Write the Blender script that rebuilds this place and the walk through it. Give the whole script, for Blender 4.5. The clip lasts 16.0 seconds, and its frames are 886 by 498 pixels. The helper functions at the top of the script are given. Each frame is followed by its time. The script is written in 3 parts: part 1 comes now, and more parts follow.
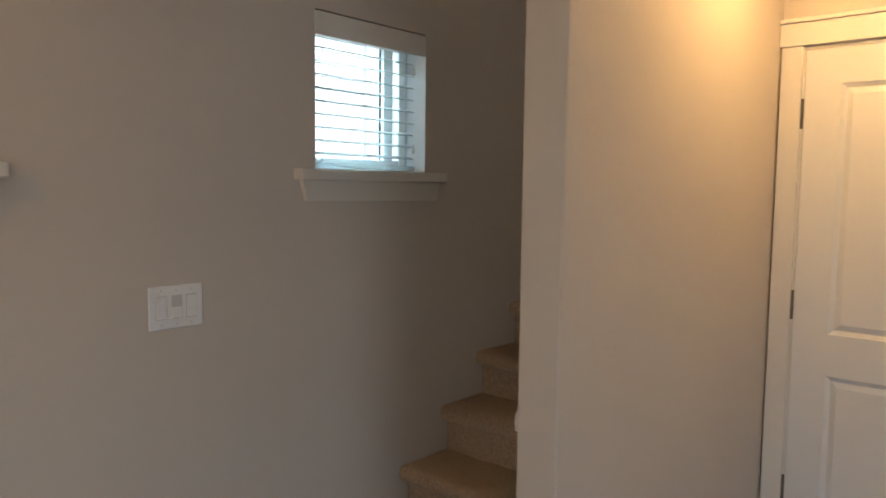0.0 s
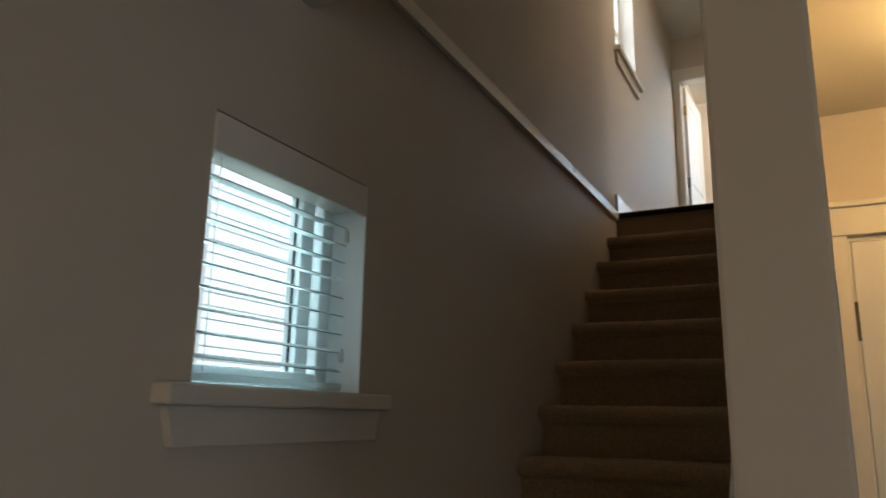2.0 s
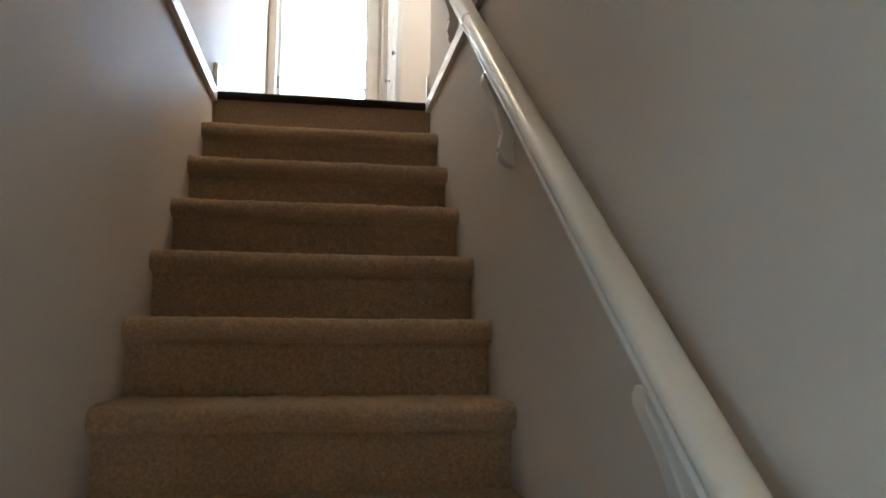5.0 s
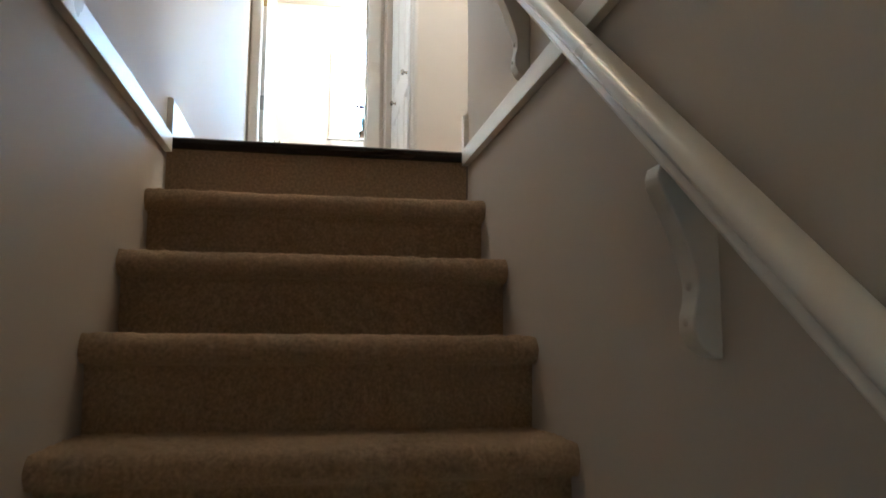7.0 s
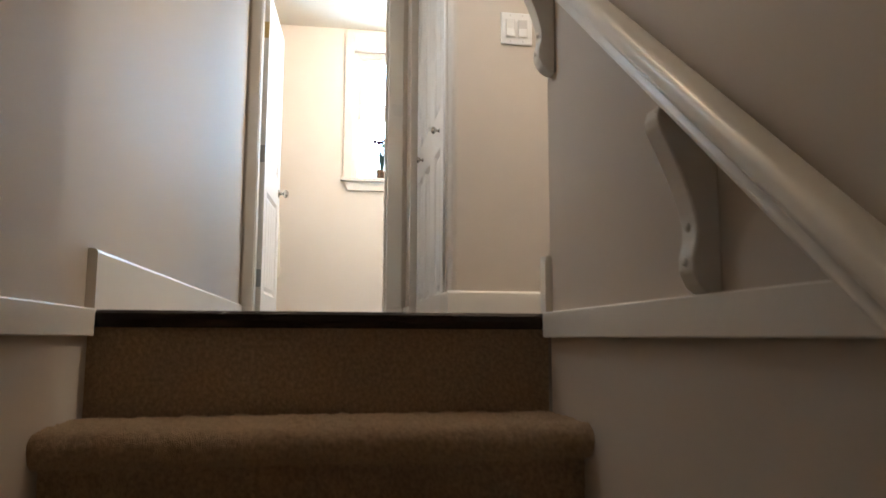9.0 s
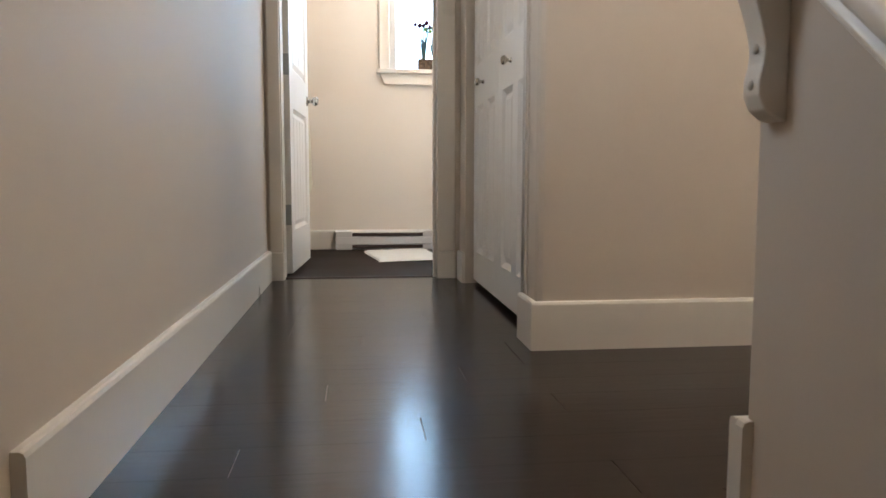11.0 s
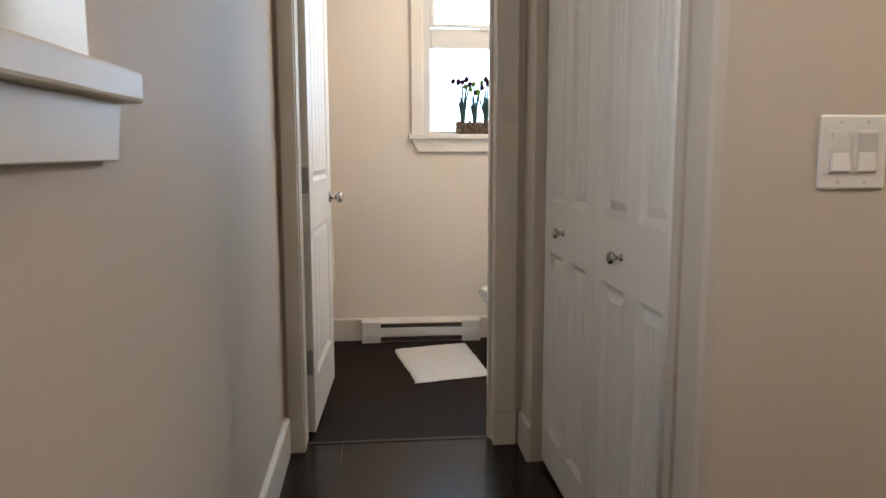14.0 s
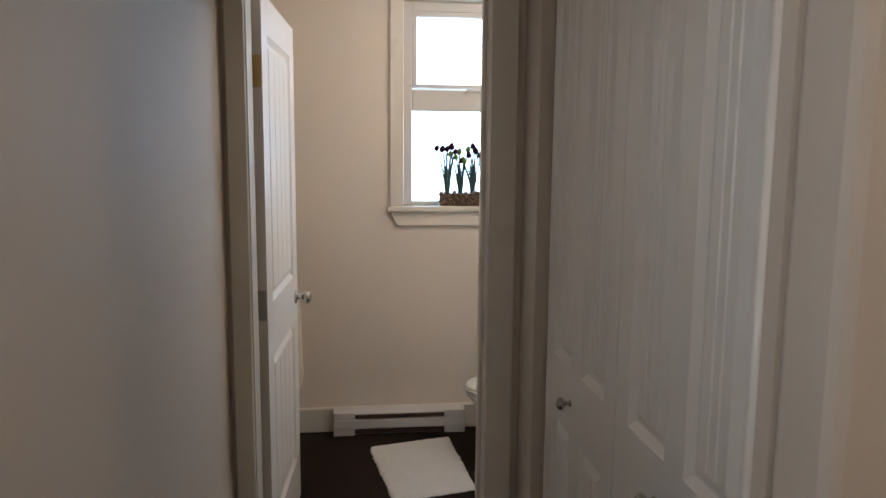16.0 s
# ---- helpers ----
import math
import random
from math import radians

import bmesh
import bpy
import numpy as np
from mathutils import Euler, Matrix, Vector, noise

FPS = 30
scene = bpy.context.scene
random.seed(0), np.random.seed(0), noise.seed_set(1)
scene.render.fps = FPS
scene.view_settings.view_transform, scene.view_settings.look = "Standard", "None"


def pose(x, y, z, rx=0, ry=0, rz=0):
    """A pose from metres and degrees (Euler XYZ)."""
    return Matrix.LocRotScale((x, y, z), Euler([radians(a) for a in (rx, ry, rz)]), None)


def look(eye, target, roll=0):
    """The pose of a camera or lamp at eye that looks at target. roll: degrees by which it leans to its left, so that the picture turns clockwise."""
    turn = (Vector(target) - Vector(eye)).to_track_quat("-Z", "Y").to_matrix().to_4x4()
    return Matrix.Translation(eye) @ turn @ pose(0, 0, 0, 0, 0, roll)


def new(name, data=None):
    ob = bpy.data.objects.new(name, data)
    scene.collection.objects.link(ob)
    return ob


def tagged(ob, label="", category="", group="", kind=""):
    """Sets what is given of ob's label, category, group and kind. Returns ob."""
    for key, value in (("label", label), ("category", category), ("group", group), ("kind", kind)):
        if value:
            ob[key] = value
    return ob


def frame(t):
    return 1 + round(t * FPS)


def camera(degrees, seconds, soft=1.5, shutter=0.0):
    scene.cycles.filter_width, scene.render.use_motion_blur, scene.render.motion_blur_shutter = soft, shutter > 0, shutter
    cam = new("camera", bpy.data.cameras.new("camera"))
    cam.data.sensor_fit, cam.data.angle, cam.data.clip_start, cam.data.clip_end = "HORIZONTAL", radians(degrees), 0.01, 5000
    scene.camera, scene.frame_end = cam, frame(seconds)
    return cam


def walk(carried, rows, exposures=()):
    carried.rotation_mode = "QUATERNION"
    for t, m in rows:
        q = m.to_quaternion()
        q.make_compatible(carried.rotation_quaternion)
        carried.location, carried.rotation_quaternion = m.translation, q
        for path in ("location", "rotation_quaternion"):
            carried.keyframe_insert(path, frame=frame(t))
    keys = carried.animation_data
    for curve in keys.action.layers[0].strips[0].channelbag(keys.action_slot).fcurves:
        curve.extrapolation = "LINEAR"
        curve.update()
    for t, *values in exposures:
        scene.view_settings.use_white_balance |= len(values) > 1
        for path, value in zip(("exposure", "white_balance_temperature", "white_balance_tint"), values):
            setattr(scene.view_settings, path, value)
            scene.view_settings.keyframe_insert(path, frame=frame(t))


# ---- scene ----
cam = camera(62.7, 16.0, shutter=0.3)
PATH = [
    (0, (1.934, -4.714, 1.475), (0.618, -3.217, 1.309), 0.7),
    (0.5, (1.652, -4.648, 1.464), (0.338, -3.147, 1.306), 0.6),
    (1, (1.367, -4.518, 1.451), (0.064, -3.008, 1.602), 0.1),
    (1.5, (1.181, -4.347, 1.502), (0.013, -2.783, 1.94), 1.2),
    (2, (0.994, -4.13, 1.486), (0.103, -2.396, 1.934), 1.0),
    (2.5, (0.796, -3.968, 1.496), (0.205, -2.104, 1.915), 0.8),
    (3, (0.624, -3.830, 1.534), (0.425, -1.874, 1.901), 0.9),
    (3.5, (0.533, -3.630, 1.565), (0.647, -1.662, 1.900), 0.8),
    (4, (0.453, -3.407, 1.589), (0.719, -1.444, 1.864), 0.4),
    (4.2, (0.471, -3.325, 1.616), (0.762, -1.362, 1.859), 0.2),
    (6.3, (0.436, -2.37, 1.901), (0.781, -0.415, 2.143), 0.3),
    (6.5, (0.411, -2.302, 1.977), (0.764, -0.348, 2.222), 0.1),
    (7, (0.426, -2.133, 2.094), (0.782, -0.181, 2.343), 0.3),
    (7.5, (0.437, -1.952, 2.255), (0.794, 0.0, 2.503), 0.3),
    (8, (0.42, -1.774, 2.416), (0.772, 0.18, 2.662), 0.6),
    (8.5, (0.457, -1.595, 2.488), (0.814, 0.358, 2.731), 0.8),
    (9, (0.442, -1.405, 2.631), (0.757, 0.555, 2.873), 0.2),
    (9.2, (0.411, -1.336, 2.68), (0.72, 0.625, 2.918), 0.3),
    (11.5, (0.391, -0.694, 3.21), (0.605, 1.277, 2.949), -0.2),
    (12, (0.34, -0.576, 3.316), (0.548, 1.395, 3.045), -0.3),
    (12.5, (0.303, -0.487, 3.452), (0.518, 1.484, 3.186), -0.1),
    (13, (0.348, -0.342, 3.512), (0.562, 1.628, 3.246), -0.1),
    (13.5, (0.334, -0.239, 3.621), (0.536, 1.734, 3.364), 0.1),
    (14, (0.323, -0.089, 3.739), (0.515, 1.884, 3.475), -0.1),
    (14.5, (0.366, 0.001, 3.787), (0.564, 1.974, 3.531), 0.2),
    (15, (0.412, 0.114, 3.92), (0.616, 2.087, 3.661), 0.1),
    (15.5, (0.387, 0.242, 3.984), (0.604, 2.213, 3.719), 0.0),
    (16, (0.362, 0.351, 4.114), (0.606, 2.319, 3.852), 0.5),
]
walk(cam, [(t, look(eye, target, roll)) for t, eye, target, roll in PATH],
     exposures=[
    (0, 1.95, 7150, 17), (0.5, 1.7, 7700, 18), (1, 1.78, 7900, 16), (1.5, 1.5, 7100, 12), (2, 1.0, 7200, 11),
    (2.5, 1.12, 8500, 22), (3, 1.12, 8900, 27), (3.5, 2.05, 7600, 18), (4, 2.55, 6250, 9), (6.3, 3.2, 5700, 6), (6.5, 3.2, 5700, 6),
    (7, 2.45, 5700, 4), (7.5, 2.0, 6100, 5), (8, 1.65, 6250, 4), (8.5, 1.68, 6300, 8), (9.2, 1.74, 6400, 11), (11.5, 1.4, 6350, 12), (12.5, 1.4, 6500, 13),
    (13.5, 1.3, 6600, 13), (14.5, 0.5, 6650, 13), (15, 0.52, 6800, 14), (15.5, 0.5, 6800, 15), (16, 0.05, 6700, 16)])

# ---- light ----
world = bpy.data.worlds.new("sky")
world.use_nodes = True
scene.world = world
wn = world.node_tree.nodes
sky = wn.new("ShaderNodeTexSky")
sky.sky_type, sky.sun_disc = "NISHITA", False
sky.sun_elevation, sky.sun_rotation = radians(48), radians(60)
world.node_tree.links.new(sky.outputs[0], wn["Background"].inputs[0])
wn["Background"].inputs[1].default_value = 0.15


def lamp(name, kind, m, watts, colour, size=0.3, size_y=None, angle=None):
    data = bpy.data.lights.new(name, kind)
    data.energy, data.color = watts, colour
    if kind == "AREA":
        data.shape, data.size, data.size_y = "RECTANGLE", size, size_y or size
    elif kind == "SUN":
        data.angle = radians(angle)
    else:
        data.shadow_soft_size = size
    ob = new(name, data)
    ob.matrix_world = m
    return ob


SKYLIGHT = (0.45, 0.72, 1.0)
WARM = (1.0, 0.66, 0.27)
lamp("sun", "SUN", look((6, -4, 9), (0, 0, 0)), 5.0, (1.0, 0.95, 0.88), angle=0.5)
lamp("bath_window_light", "AREA", look((1.0, 4.45, 4.37), (1.0, 3.0, 4.37)), 22, SKYLIGHT, 0.85, 1.1)
lamp("hall_window_light", "AREA", look((-0.24, 0.5, 4.26), (1.0, 0.5, 4.10)), 4.2, (0.82, 0.92, 1.0), 0.7, 1.0)
lamp("room_door_light", "AREA", look((3.0, -7.58, 0.85), (2.2, -4, 0.7)), 3.0, (0.48, 0.67, 1.0), 1.5, 1.3)
lamp("room_window_light", "AREA", look((4.58, -4.9, 0.9), (0.0, -4.9, 0.7)), 4.6, (0.48, 0.67, 1.0), 1.5, 1.2)
lamp("entry_ceiling_light", "POINT", pose(1.45, -2.35, 2.32), 4.8, WARM, 0.06)
# Unseen fill lamp, added to brighten the stair head and upper steps.
lamp("landing_fill_light", "POINT", pose(0.50, 0.06, 4.93), 4.2, (1.0, 0.80, 0.56), 0.10)
lamp("room_ceiling_light", "POINT", pose(0.62, -5.35, 2.30), 3.8, WARM, 0.08)
lamp("hall_ceiling_light", "POINT", pose(2.35, 0.30, 4.90), 12.5, (1.0, 0.92, 0.80), 0.08)
lamp("bath_ceiling_light", "POINT", pose(1.25, 3.20, 4.85), 12.0, (1.0, 0.89, 0.74), 0.10)
lamp("stair_window_light", "AREA", look((-0.75, -3.1, 2.75), (0.0, -2.85, 1.75)), 17, (0.50, 0.85, 1.0), 0.8, 0.8)


# ---- materials ----
def material(name, colour, rough=0.5, metal=0.0, dark=0.85, scale=6.0, fine=160.0, bump=0.1, depth=0.002, object_vary=0.0, stretch=(1, 1, 1), coat=0.0, spec=0.5):
    m = bpy.data.materials.new(name)
    m.use_nodes = True
    n, l = m.node_tree.nodes, m.node_tree.links
    p = n["Principled BSDF"]
    p.inputs["Roughness"].default_value, p.inputs["Metallic"].default_value = rough, metal
    p.inputs["Specular IOR Level"].default_value = spec
    p.inputs["Coat Weight"].default_value = coat
    p.inputs["Coat Roughness"].default_value = 0.12
    tc = n.new("ShaderNodeTexCoord")
    mp = n.new("ShaderNodeMapping")
    mp.inputs["Scale"].default_value = stretch
    l.new(tc.outputs["Object"], mp.inputs["Vector"])
    big, small = n.new("ShaderNodeTexNoise"), n.new("ShaderNodeTexNoise")
    big.inputs["Scale"].default_value, big.inputs["Detail"].default_value = scale, 4
    small.inputs["Scale"].default_value, small.inputs["Detail"].default_value = fine, 3
    l.new(mp.outputs[0], big.inputs["Vector"])
    l.new(mp.outputs[0], small.inputs["Vector"])
    mix = n.new("ShaderNodeMix")
    mix.data_type = "RGBA"
    mix.inputs["A"].default_value = (*[c * dark for c in colour], 1)
    mix.inputs["B"].default_value = (*colour, 1)
    add = n.new("ShaderNodeMath")
    add.operation = "MULTIPLY_ADD"
    l.new(small.outputs[0], add.inputs[0])
    add.inputs[1].default_value = 0.5
    l.new(big.outputs[0], add.inputs[2])
    ramp = n.new("ShaderNodeMapRange")
    ramp.inputs["From Min"].default_value, ramp.inputs["From Max"].default_value = 0.45, 1.05
    l.new(add.outputs[0], ramp.inputs["Value"])
    l.new(ramp.outputs[0], mix.inputs["Factor"])
    out = mix.outputs["Result"]
    if object_vary:
        info = n.new("ShaderNodeObjectInfo")
        hsv = n.new("ShaderNodeHueSaturation")
        vr = n.new("ShaderNodeMapRange")
        vr.inputs["To Min"].default_value, vr.inputs["To Max"].default_value = 1 - object_vary, 1 + object_vary
        l.new(info.outputs["Random"], vr.inputs["Value"])
        l.new(vr.outputs[0], hsv.inputs["Value"])
        l.new(out, hsv.inputs["Color"])
        out = hsv.outputs[0]
    l.new(out, p.inputs["Base Color"])
    if bump:
        b = n.new("ShaderNodeBump")
        b.inputs["Strength"].default_value, b.inputs["Distance"].default_value = bump, depth
        l.new(small.outputs[0], b.inputs["Height"])
        l.new(b.outputs[0], p.inputs["Normal"])
    rr = n.new("ShaderNodeMapRange")
    rr.inputs["To Min"].default_value, rr.inputs["To Max"].default_value = max(0.03, rough * 0.85), min(1, rough * 1.15)
    l.new(big.outputs[0], rr.inputs["Value"])
    l.new(rr.outputs[0], p.inputs["Roughness"])
    return m


WALL = material("wall_paint", (0.63, 0.553, 0.475), 0.64, spec=0.12, dark=0.95, scale=1.6, fine=220, bump=0.12, depth=0.001)
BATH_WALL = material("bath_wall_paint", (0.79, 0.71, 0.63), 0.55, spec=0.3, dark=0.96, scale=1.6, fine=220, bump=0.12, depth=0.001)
CEIL = material("ceiling_paint", (0.70, 0.66, 0.58), 0.85, dark=0.95, scale=2, fine=120, bump=0.35, depth=0.002)
TRIM = material("trim_paint", (0.77, 0.72, 0.65), 0.29, dark=0.96, scale=4, fine=90, bump=0.05, depth=0.0008)
DOOR = material("door_paint", (0.80, 0.77, 0.73), 0.33, dark=0.985, scale=3, fine=140, bump=0.02, depth=0.0005)
CARPET = material("carpet", (0.58, 0.405, 0.262), 0.95, dark=0.42, scale=130, fine=480, bump=1.0, depth=0.006, spec=0.15)
WOOD = material("dark_hardwood", (0.015, 0.0078, 0.006), 0.20, dark=0.55, scale=7, fine=60, bump=0.28, depth=0.0008, object_vary=0.2, stretch=(0.12, 1, 1), spec=0.33)
# Pale joint colour stands in for light caught on the plank end chamfers.
JOINT_GLINT = material("floor_joint_glint", (0.26, 0.20, 0.17), 0.6, bump=0)
VINYL = material("bath_floor", (0.022, 0.014, 0.011), 0.6, spec=0.08, dark=0.7, scale=5, fine=80, bump=0.06, stretch=(0.15, 1, 1))
NICKEL = material("brushed_nickel", (0.55, 0.52, 0.48), 0.25, 1.0, bump=0.02)
BRONZE = material("aged_hinge", (0.20, 0.16, 0.12), 0.42, 0.9, bump=0.05)
BRASS = material("brass_hinge", (0.55, 0.40, 0.18), 0.35, 0.9, bump=0.03)
HINGE = material("satin_hinge", (0.42, 0.43, 0.43), 0.45, 0.7, bump=0.03)
PLASTIC = material("switch_plastic", (0.84, 0.82, 0.79), 0.28, dark=0.98, bump=0)
PLASTIC_GREY = material("dimmer_grey", (0.60, 0.57, 0.54), 0.35, dark=0.98, bump=0)
PLASTIC_DIM = material("dimmer_plastic", (0.66, 0.63, 0.59), 0.30, dark=0.98, bump=0)
SILL = material("sill_paint", (0.70, 0.64, 0.56), 0.45, dark=0.96, scale=4, fine=90, bump=0.05, depth=0.0008)
# Vinyl colour darkened so the bright window light does not burn it out.
BATH_FRAME_DIMMED = material("bath_window_vinyl_dimmed", (0.62, 0.60, 0.57), 0.4, dark=0.97, bump=0)
VINYL_FRAME = material("window_vinyl", (0.82, 0.84, 0.85), 0.4, dark=0.97, bump=0)
CARPET.node_tree.nodes["Principled BSDF"].inputs["Sheen Weight"].default_value = 0.65
CARPET.node_tree.nodes["Principled BSDF"].inputs["Sheen Roughness"].default_value = 0.45
CARPET.node_tree.nodes["Principled BSDF"].inputs["Sheen Tint"].default_value = (0.9, 0.68, 0.45, 1)
GASKET = material("dark_gasket", (0.03, 0.035, 0.04), 0.6, bump=0)
BLIND = material("blind_slat", (0.74, 0.76, 0.75), 0.45, dark=0.95, bump=0.05, stretch=(1, 0.1, 1))
# Dark colour painted on the slats' room-side edges in place of shade.
SLAT_EDGE_SHADE = material("slat_edge_shade", (0.30, 0.31, 0.31), 0.6, bump=0)
PORCELAIN = material("porcelain", (0.82, 0.81, 0.78), 0.1, dark=0.98, bump=0)
HEATER = material("heater_enamel", (0.68, 0.65, 0.64), 0.35, dark=0.93, scale=9, bump=0.03)
SLOT = material("heater_slot", (0.06, 0.035, 0.03), 0.5, bump=0)
SHAG = material("bath_mat", (0.88, 0.86, 0.84), 0.95, dark=0.93, scale=20, fine=240, bump=1.0, depth=0.008, spec=0.1)
TOWEL = material("towel", (0.72, 0.66, 0.52), 0.95, dark=0.85, scale=20, fine=300, bump=0.8, depth=0.003, spec=0.1)
PEBBLE = material("pebbles", (0.26, 0.17, 0.11), 0.45, dark=0.3, scale=60, fine=200, bump=0.2)
SOIL = material("planter", (0.10, 0.065, 0.045), 0.7)
LEAF = material("leaves", (0.025, 0.085, 0.075), 0.5, dark=0.6, scale=30)
BUD_DARK = material("purple_buds", (0.045, 0.012, 0.03), 0.9, spec=0.1, dark=0.6, scale=40)
BUD_GREEN = material("green_buds", (0.16, 0.28, 0.05), 0.9, spec=0.1, dark=0.6, scale=40)
SIDING = material("house_siding", (0.50, 0.67, 0.76), 0.7, dark=0.92, scale=2)
ROOFING = material("house_roof", (0.10, 0.10, 0.11), 0.8, scale=4)
GROUND = material("ground", (0.12, 0.13, 0.09), 0.9, scale=1.0, fine=20)

_n, _l = BLIND.node_tree.nodes, BLIND.node_tree.links
_t, _m = _n.new("ShaderNodeBsdfTranslucent"), _n.new("ShaderNodeMixShader")
_t.inputs["Color"].default_value = (0.90, 0.94, 0.95, 1)
_m.inputs[0].default_value = 0.7
_l.new(_n["Principled BSDF"].outputs[0], _m.inputs[1])
_l.new(_t.outputs[0], _m.inputs[2])
_l.new(_m.outputs[0], _n["Material Output"].inputs["Surface"])
PANE_FAR = material("far_pane", (0.30, 0.38, 0.44), 0.2, bump=0)

GLASS = bpy.data.materials.new("window_glass")
GLASS.use_nodes = True
_p = GLASS.node_tree.nodes["Principled BSDF"]
_p.inputs["Transmission Weight"].default_value = 1.0
_p.inputs["Roughness"].default_value, _p.inputs["IOR"].default_value = 0.0, 1.05


# ---- mesh helpers ----
def add_box(bm, x0, x1, y0, y1, z0, z1, bevel=0.0):
    x0, x1, y0, y1, z0, z1 = min(x0, x1), max(x0, x1), min(y0, y1), max(y0, y1), min(z0, z1), max(z0, z1)
    b = bmesh.new()
    bmesh.ops.create_cube(b, size=1.0)
    for v in b.verts:
        v.co = Vector(((x0 + x1) / 2 + v.co.x * (x1 - x0), (y0 + y1) / 2 + v.co.y * (y1 - y0), (z0 + z1) / 2 + v.co.z * (z1 - z0)))
    if bevel:
        bmesh.ops.bevel(b, geom=b.edges[:], offset=bevel, segments=2, affect="EDGES", profile=0.5)
    merge(bm, b)
    return bm


def merge(bm, b):
    me = bpy.data.meshes.new("tmp")
    b.to_mesh(me)
    b.free()
    bm.from_mesh(me)
    bpy.data.meshes.remove(me)


def box(*a, bevel=0.0):
    return add_box(bmesh.new(), *a, bevel=bevel)


def prism(outline, axis, a, b, bevel=0.0):
    """A polygon of two coordinates drawn out along an axis from a to b. The outline's coordinates are the two other axes, in order."""
    bm = bmesh.new()
    put = {"x": lambda p, s: (s, p[0], p[1]), "y": lambda p, s: (p[0], s, p[1]), "z": lambda p, s: (p[0], p[1], s)}[axis]
    lo = [bm.verts.new(put(p, a)) for p in outline]
    hi = [bm.verts.new(put(p, b)) for p in outline]
    k = len(outline)
    bm.faces.new(lo[::-1])
    bm.faces.new(hi)
    for i in range(k):
        bm.faces.new((lo[i], lo[(i + 1) % k], hi[(i + 1) % k], hi[i]))
    bmesh.ops.recalc_face_normals(bm, faces=bm.faces[:])
    if bevel:
        bmesh.ops.bevel(bm, geom=bm.edges[:], offset=bevel, segments=2, affect="EDGES", profile=0.5)
    return bm


def lathe(profile, at, axis, segments=24):
    """A profile of (radius, height) turned about an axis through at."""
    bm = bmesh.new()
    z = Vector(axis).normalized()
    u = z.orthogonal().normalized()
    w = z.cross(u)
    rings = []
    for r, h in profile:
        c = Vector(at) + z * h
        rings.append([bm.verts.new(c + (u * math.cos(t) + w * math.sin(t)) * max(r, 1e-4)) for t in (2 * math.pi * i / segments for i in range(segments))])
    for a, b in zip(rings, rings[1:]):
        for i in range(segments):
            bm.faces.new((a[i], a[(i + 1) % segments], b[(i + 1) % segments], b[i]))
    bm.faces.new(rings[0][::-1])
    bm.faces.new(rings[-1])
    bmesh.ops.recalc_face_normals(bm, faces=bm.faces[:])
    return bm


def wall_mesh(axis, a, b, u0, u1, z0, z1, openings=()):
    """A wall between a and b along an axis, with rectangular openings (u0, u1, z0, z1) right through it."""
    us = sorted({u0, u1, *[o[0] for o in openings], *[o[1] for o in openings]})
    zs = sorted({z0, z1, *[o[2] for o in openings], *[o[3] for o in openings]})
    bm, made = bmesh.new(), {}

    def vert(s, u, z):
        key = (s, u, z)
        if key not in made:
            made[key] = bm.verts.new((s, u, z) if axis == "x" else (u, s, z))
        return made[key]

    def solid(i, j):
        if not (0 <= i < len(us) - 1 and 0 <= j < len(zs) - 1):
            return False
        cu, cz = (us[i] + us[i + 1]) / 2, (zs[j] + zs[j + 1]) / 2
        return not any(o[0] < cu < o[1] and o[2] < cz < o[3] for o in openings)

    for i in range(len(us) - 1):
        for j in range(len(zs) - 1):
            if not solid(i, j):
                continue
            p, q, r, t = us[i], us[i + 1], zs[j], zs[j + 1]
            for s in (a, b):
                bm.faces.new((vert(s, p, r), vert(s, q, r), vert(s, q, t), vert(s, p, t)))
            for di, dj, (e, f) in ((-1, 0, ((p, r), (p, t))), (1, 0, ((q, r), (q, t))), (0, -1, ((p, r), (q, r))), (0, 1, ((p, t), (q, t)))):
                if not solid(i + di, j + dj):
                    bm.faces.new((vert(a, *e), vert(a, *f), vert(b, *f), vert(b, *e)))
    bmesh.ops.recalc_face_normals(bm, faces=bm.faces[:])
    return bm


def as_mesh(name, bm, mat, smooth=False):
    me = bpy.data.meshes.new(name)
    bm.to_mesh(me)
    bm.free()
    me.materials.append(mat)
    if smooth:
        for f in me.polygons:
            f.use_smooth = True
    return me


def part(name, bm, mat, parent, label="", smooth=False):
    ob = new(name, as_mesh(name, bm, mat, smooth))
    ob.parent = parent
    if parent is not None and parent.matrix_basis != Matrix.Identity(4):
        ob.matrix_parent_inverse = Matrix.Identity(4)
    return tagged(ob, label)


def thing(name, label, category, group="", at=(0, 0, 0), kind=""):
    ob = new(name)
    ob.location = at
    return tagged(ob, label, category, group, kind)


def structure(name, bm, mat, label, category="", smooth=False):
    return tagged(new(name, as_mesh(name, bm, mat, smooth)), label, category, kind="structure")


# ---- plan ----
RISE, GO, STEPS = 0.19, 0.2335, 14
TOP = RISE * STEPS                       # upper floor
WIDE = 0.90                              # between the stair walls
CEIL_LOW, CEIL_UP = 2.42, 5.03
HEAD = -2.90                             # end of the lower ceiling over the stairs
END_LOW, END_UP = -3.25, 0.048            # ends of the right stair wall
DOOR_Y = 2.48                            # bathroom door wall
FAR_Y = 4.095                            # bathroom far wall
BATH_R = 1.62
BATH_Z = TOP - 0.012                     # bathroom floor
SIDE_X, SIDE_Y = 0.864, 1.034            # corner beside the closet

W_STAIR = (-3.166, -2.625, 1.535, 2.06)
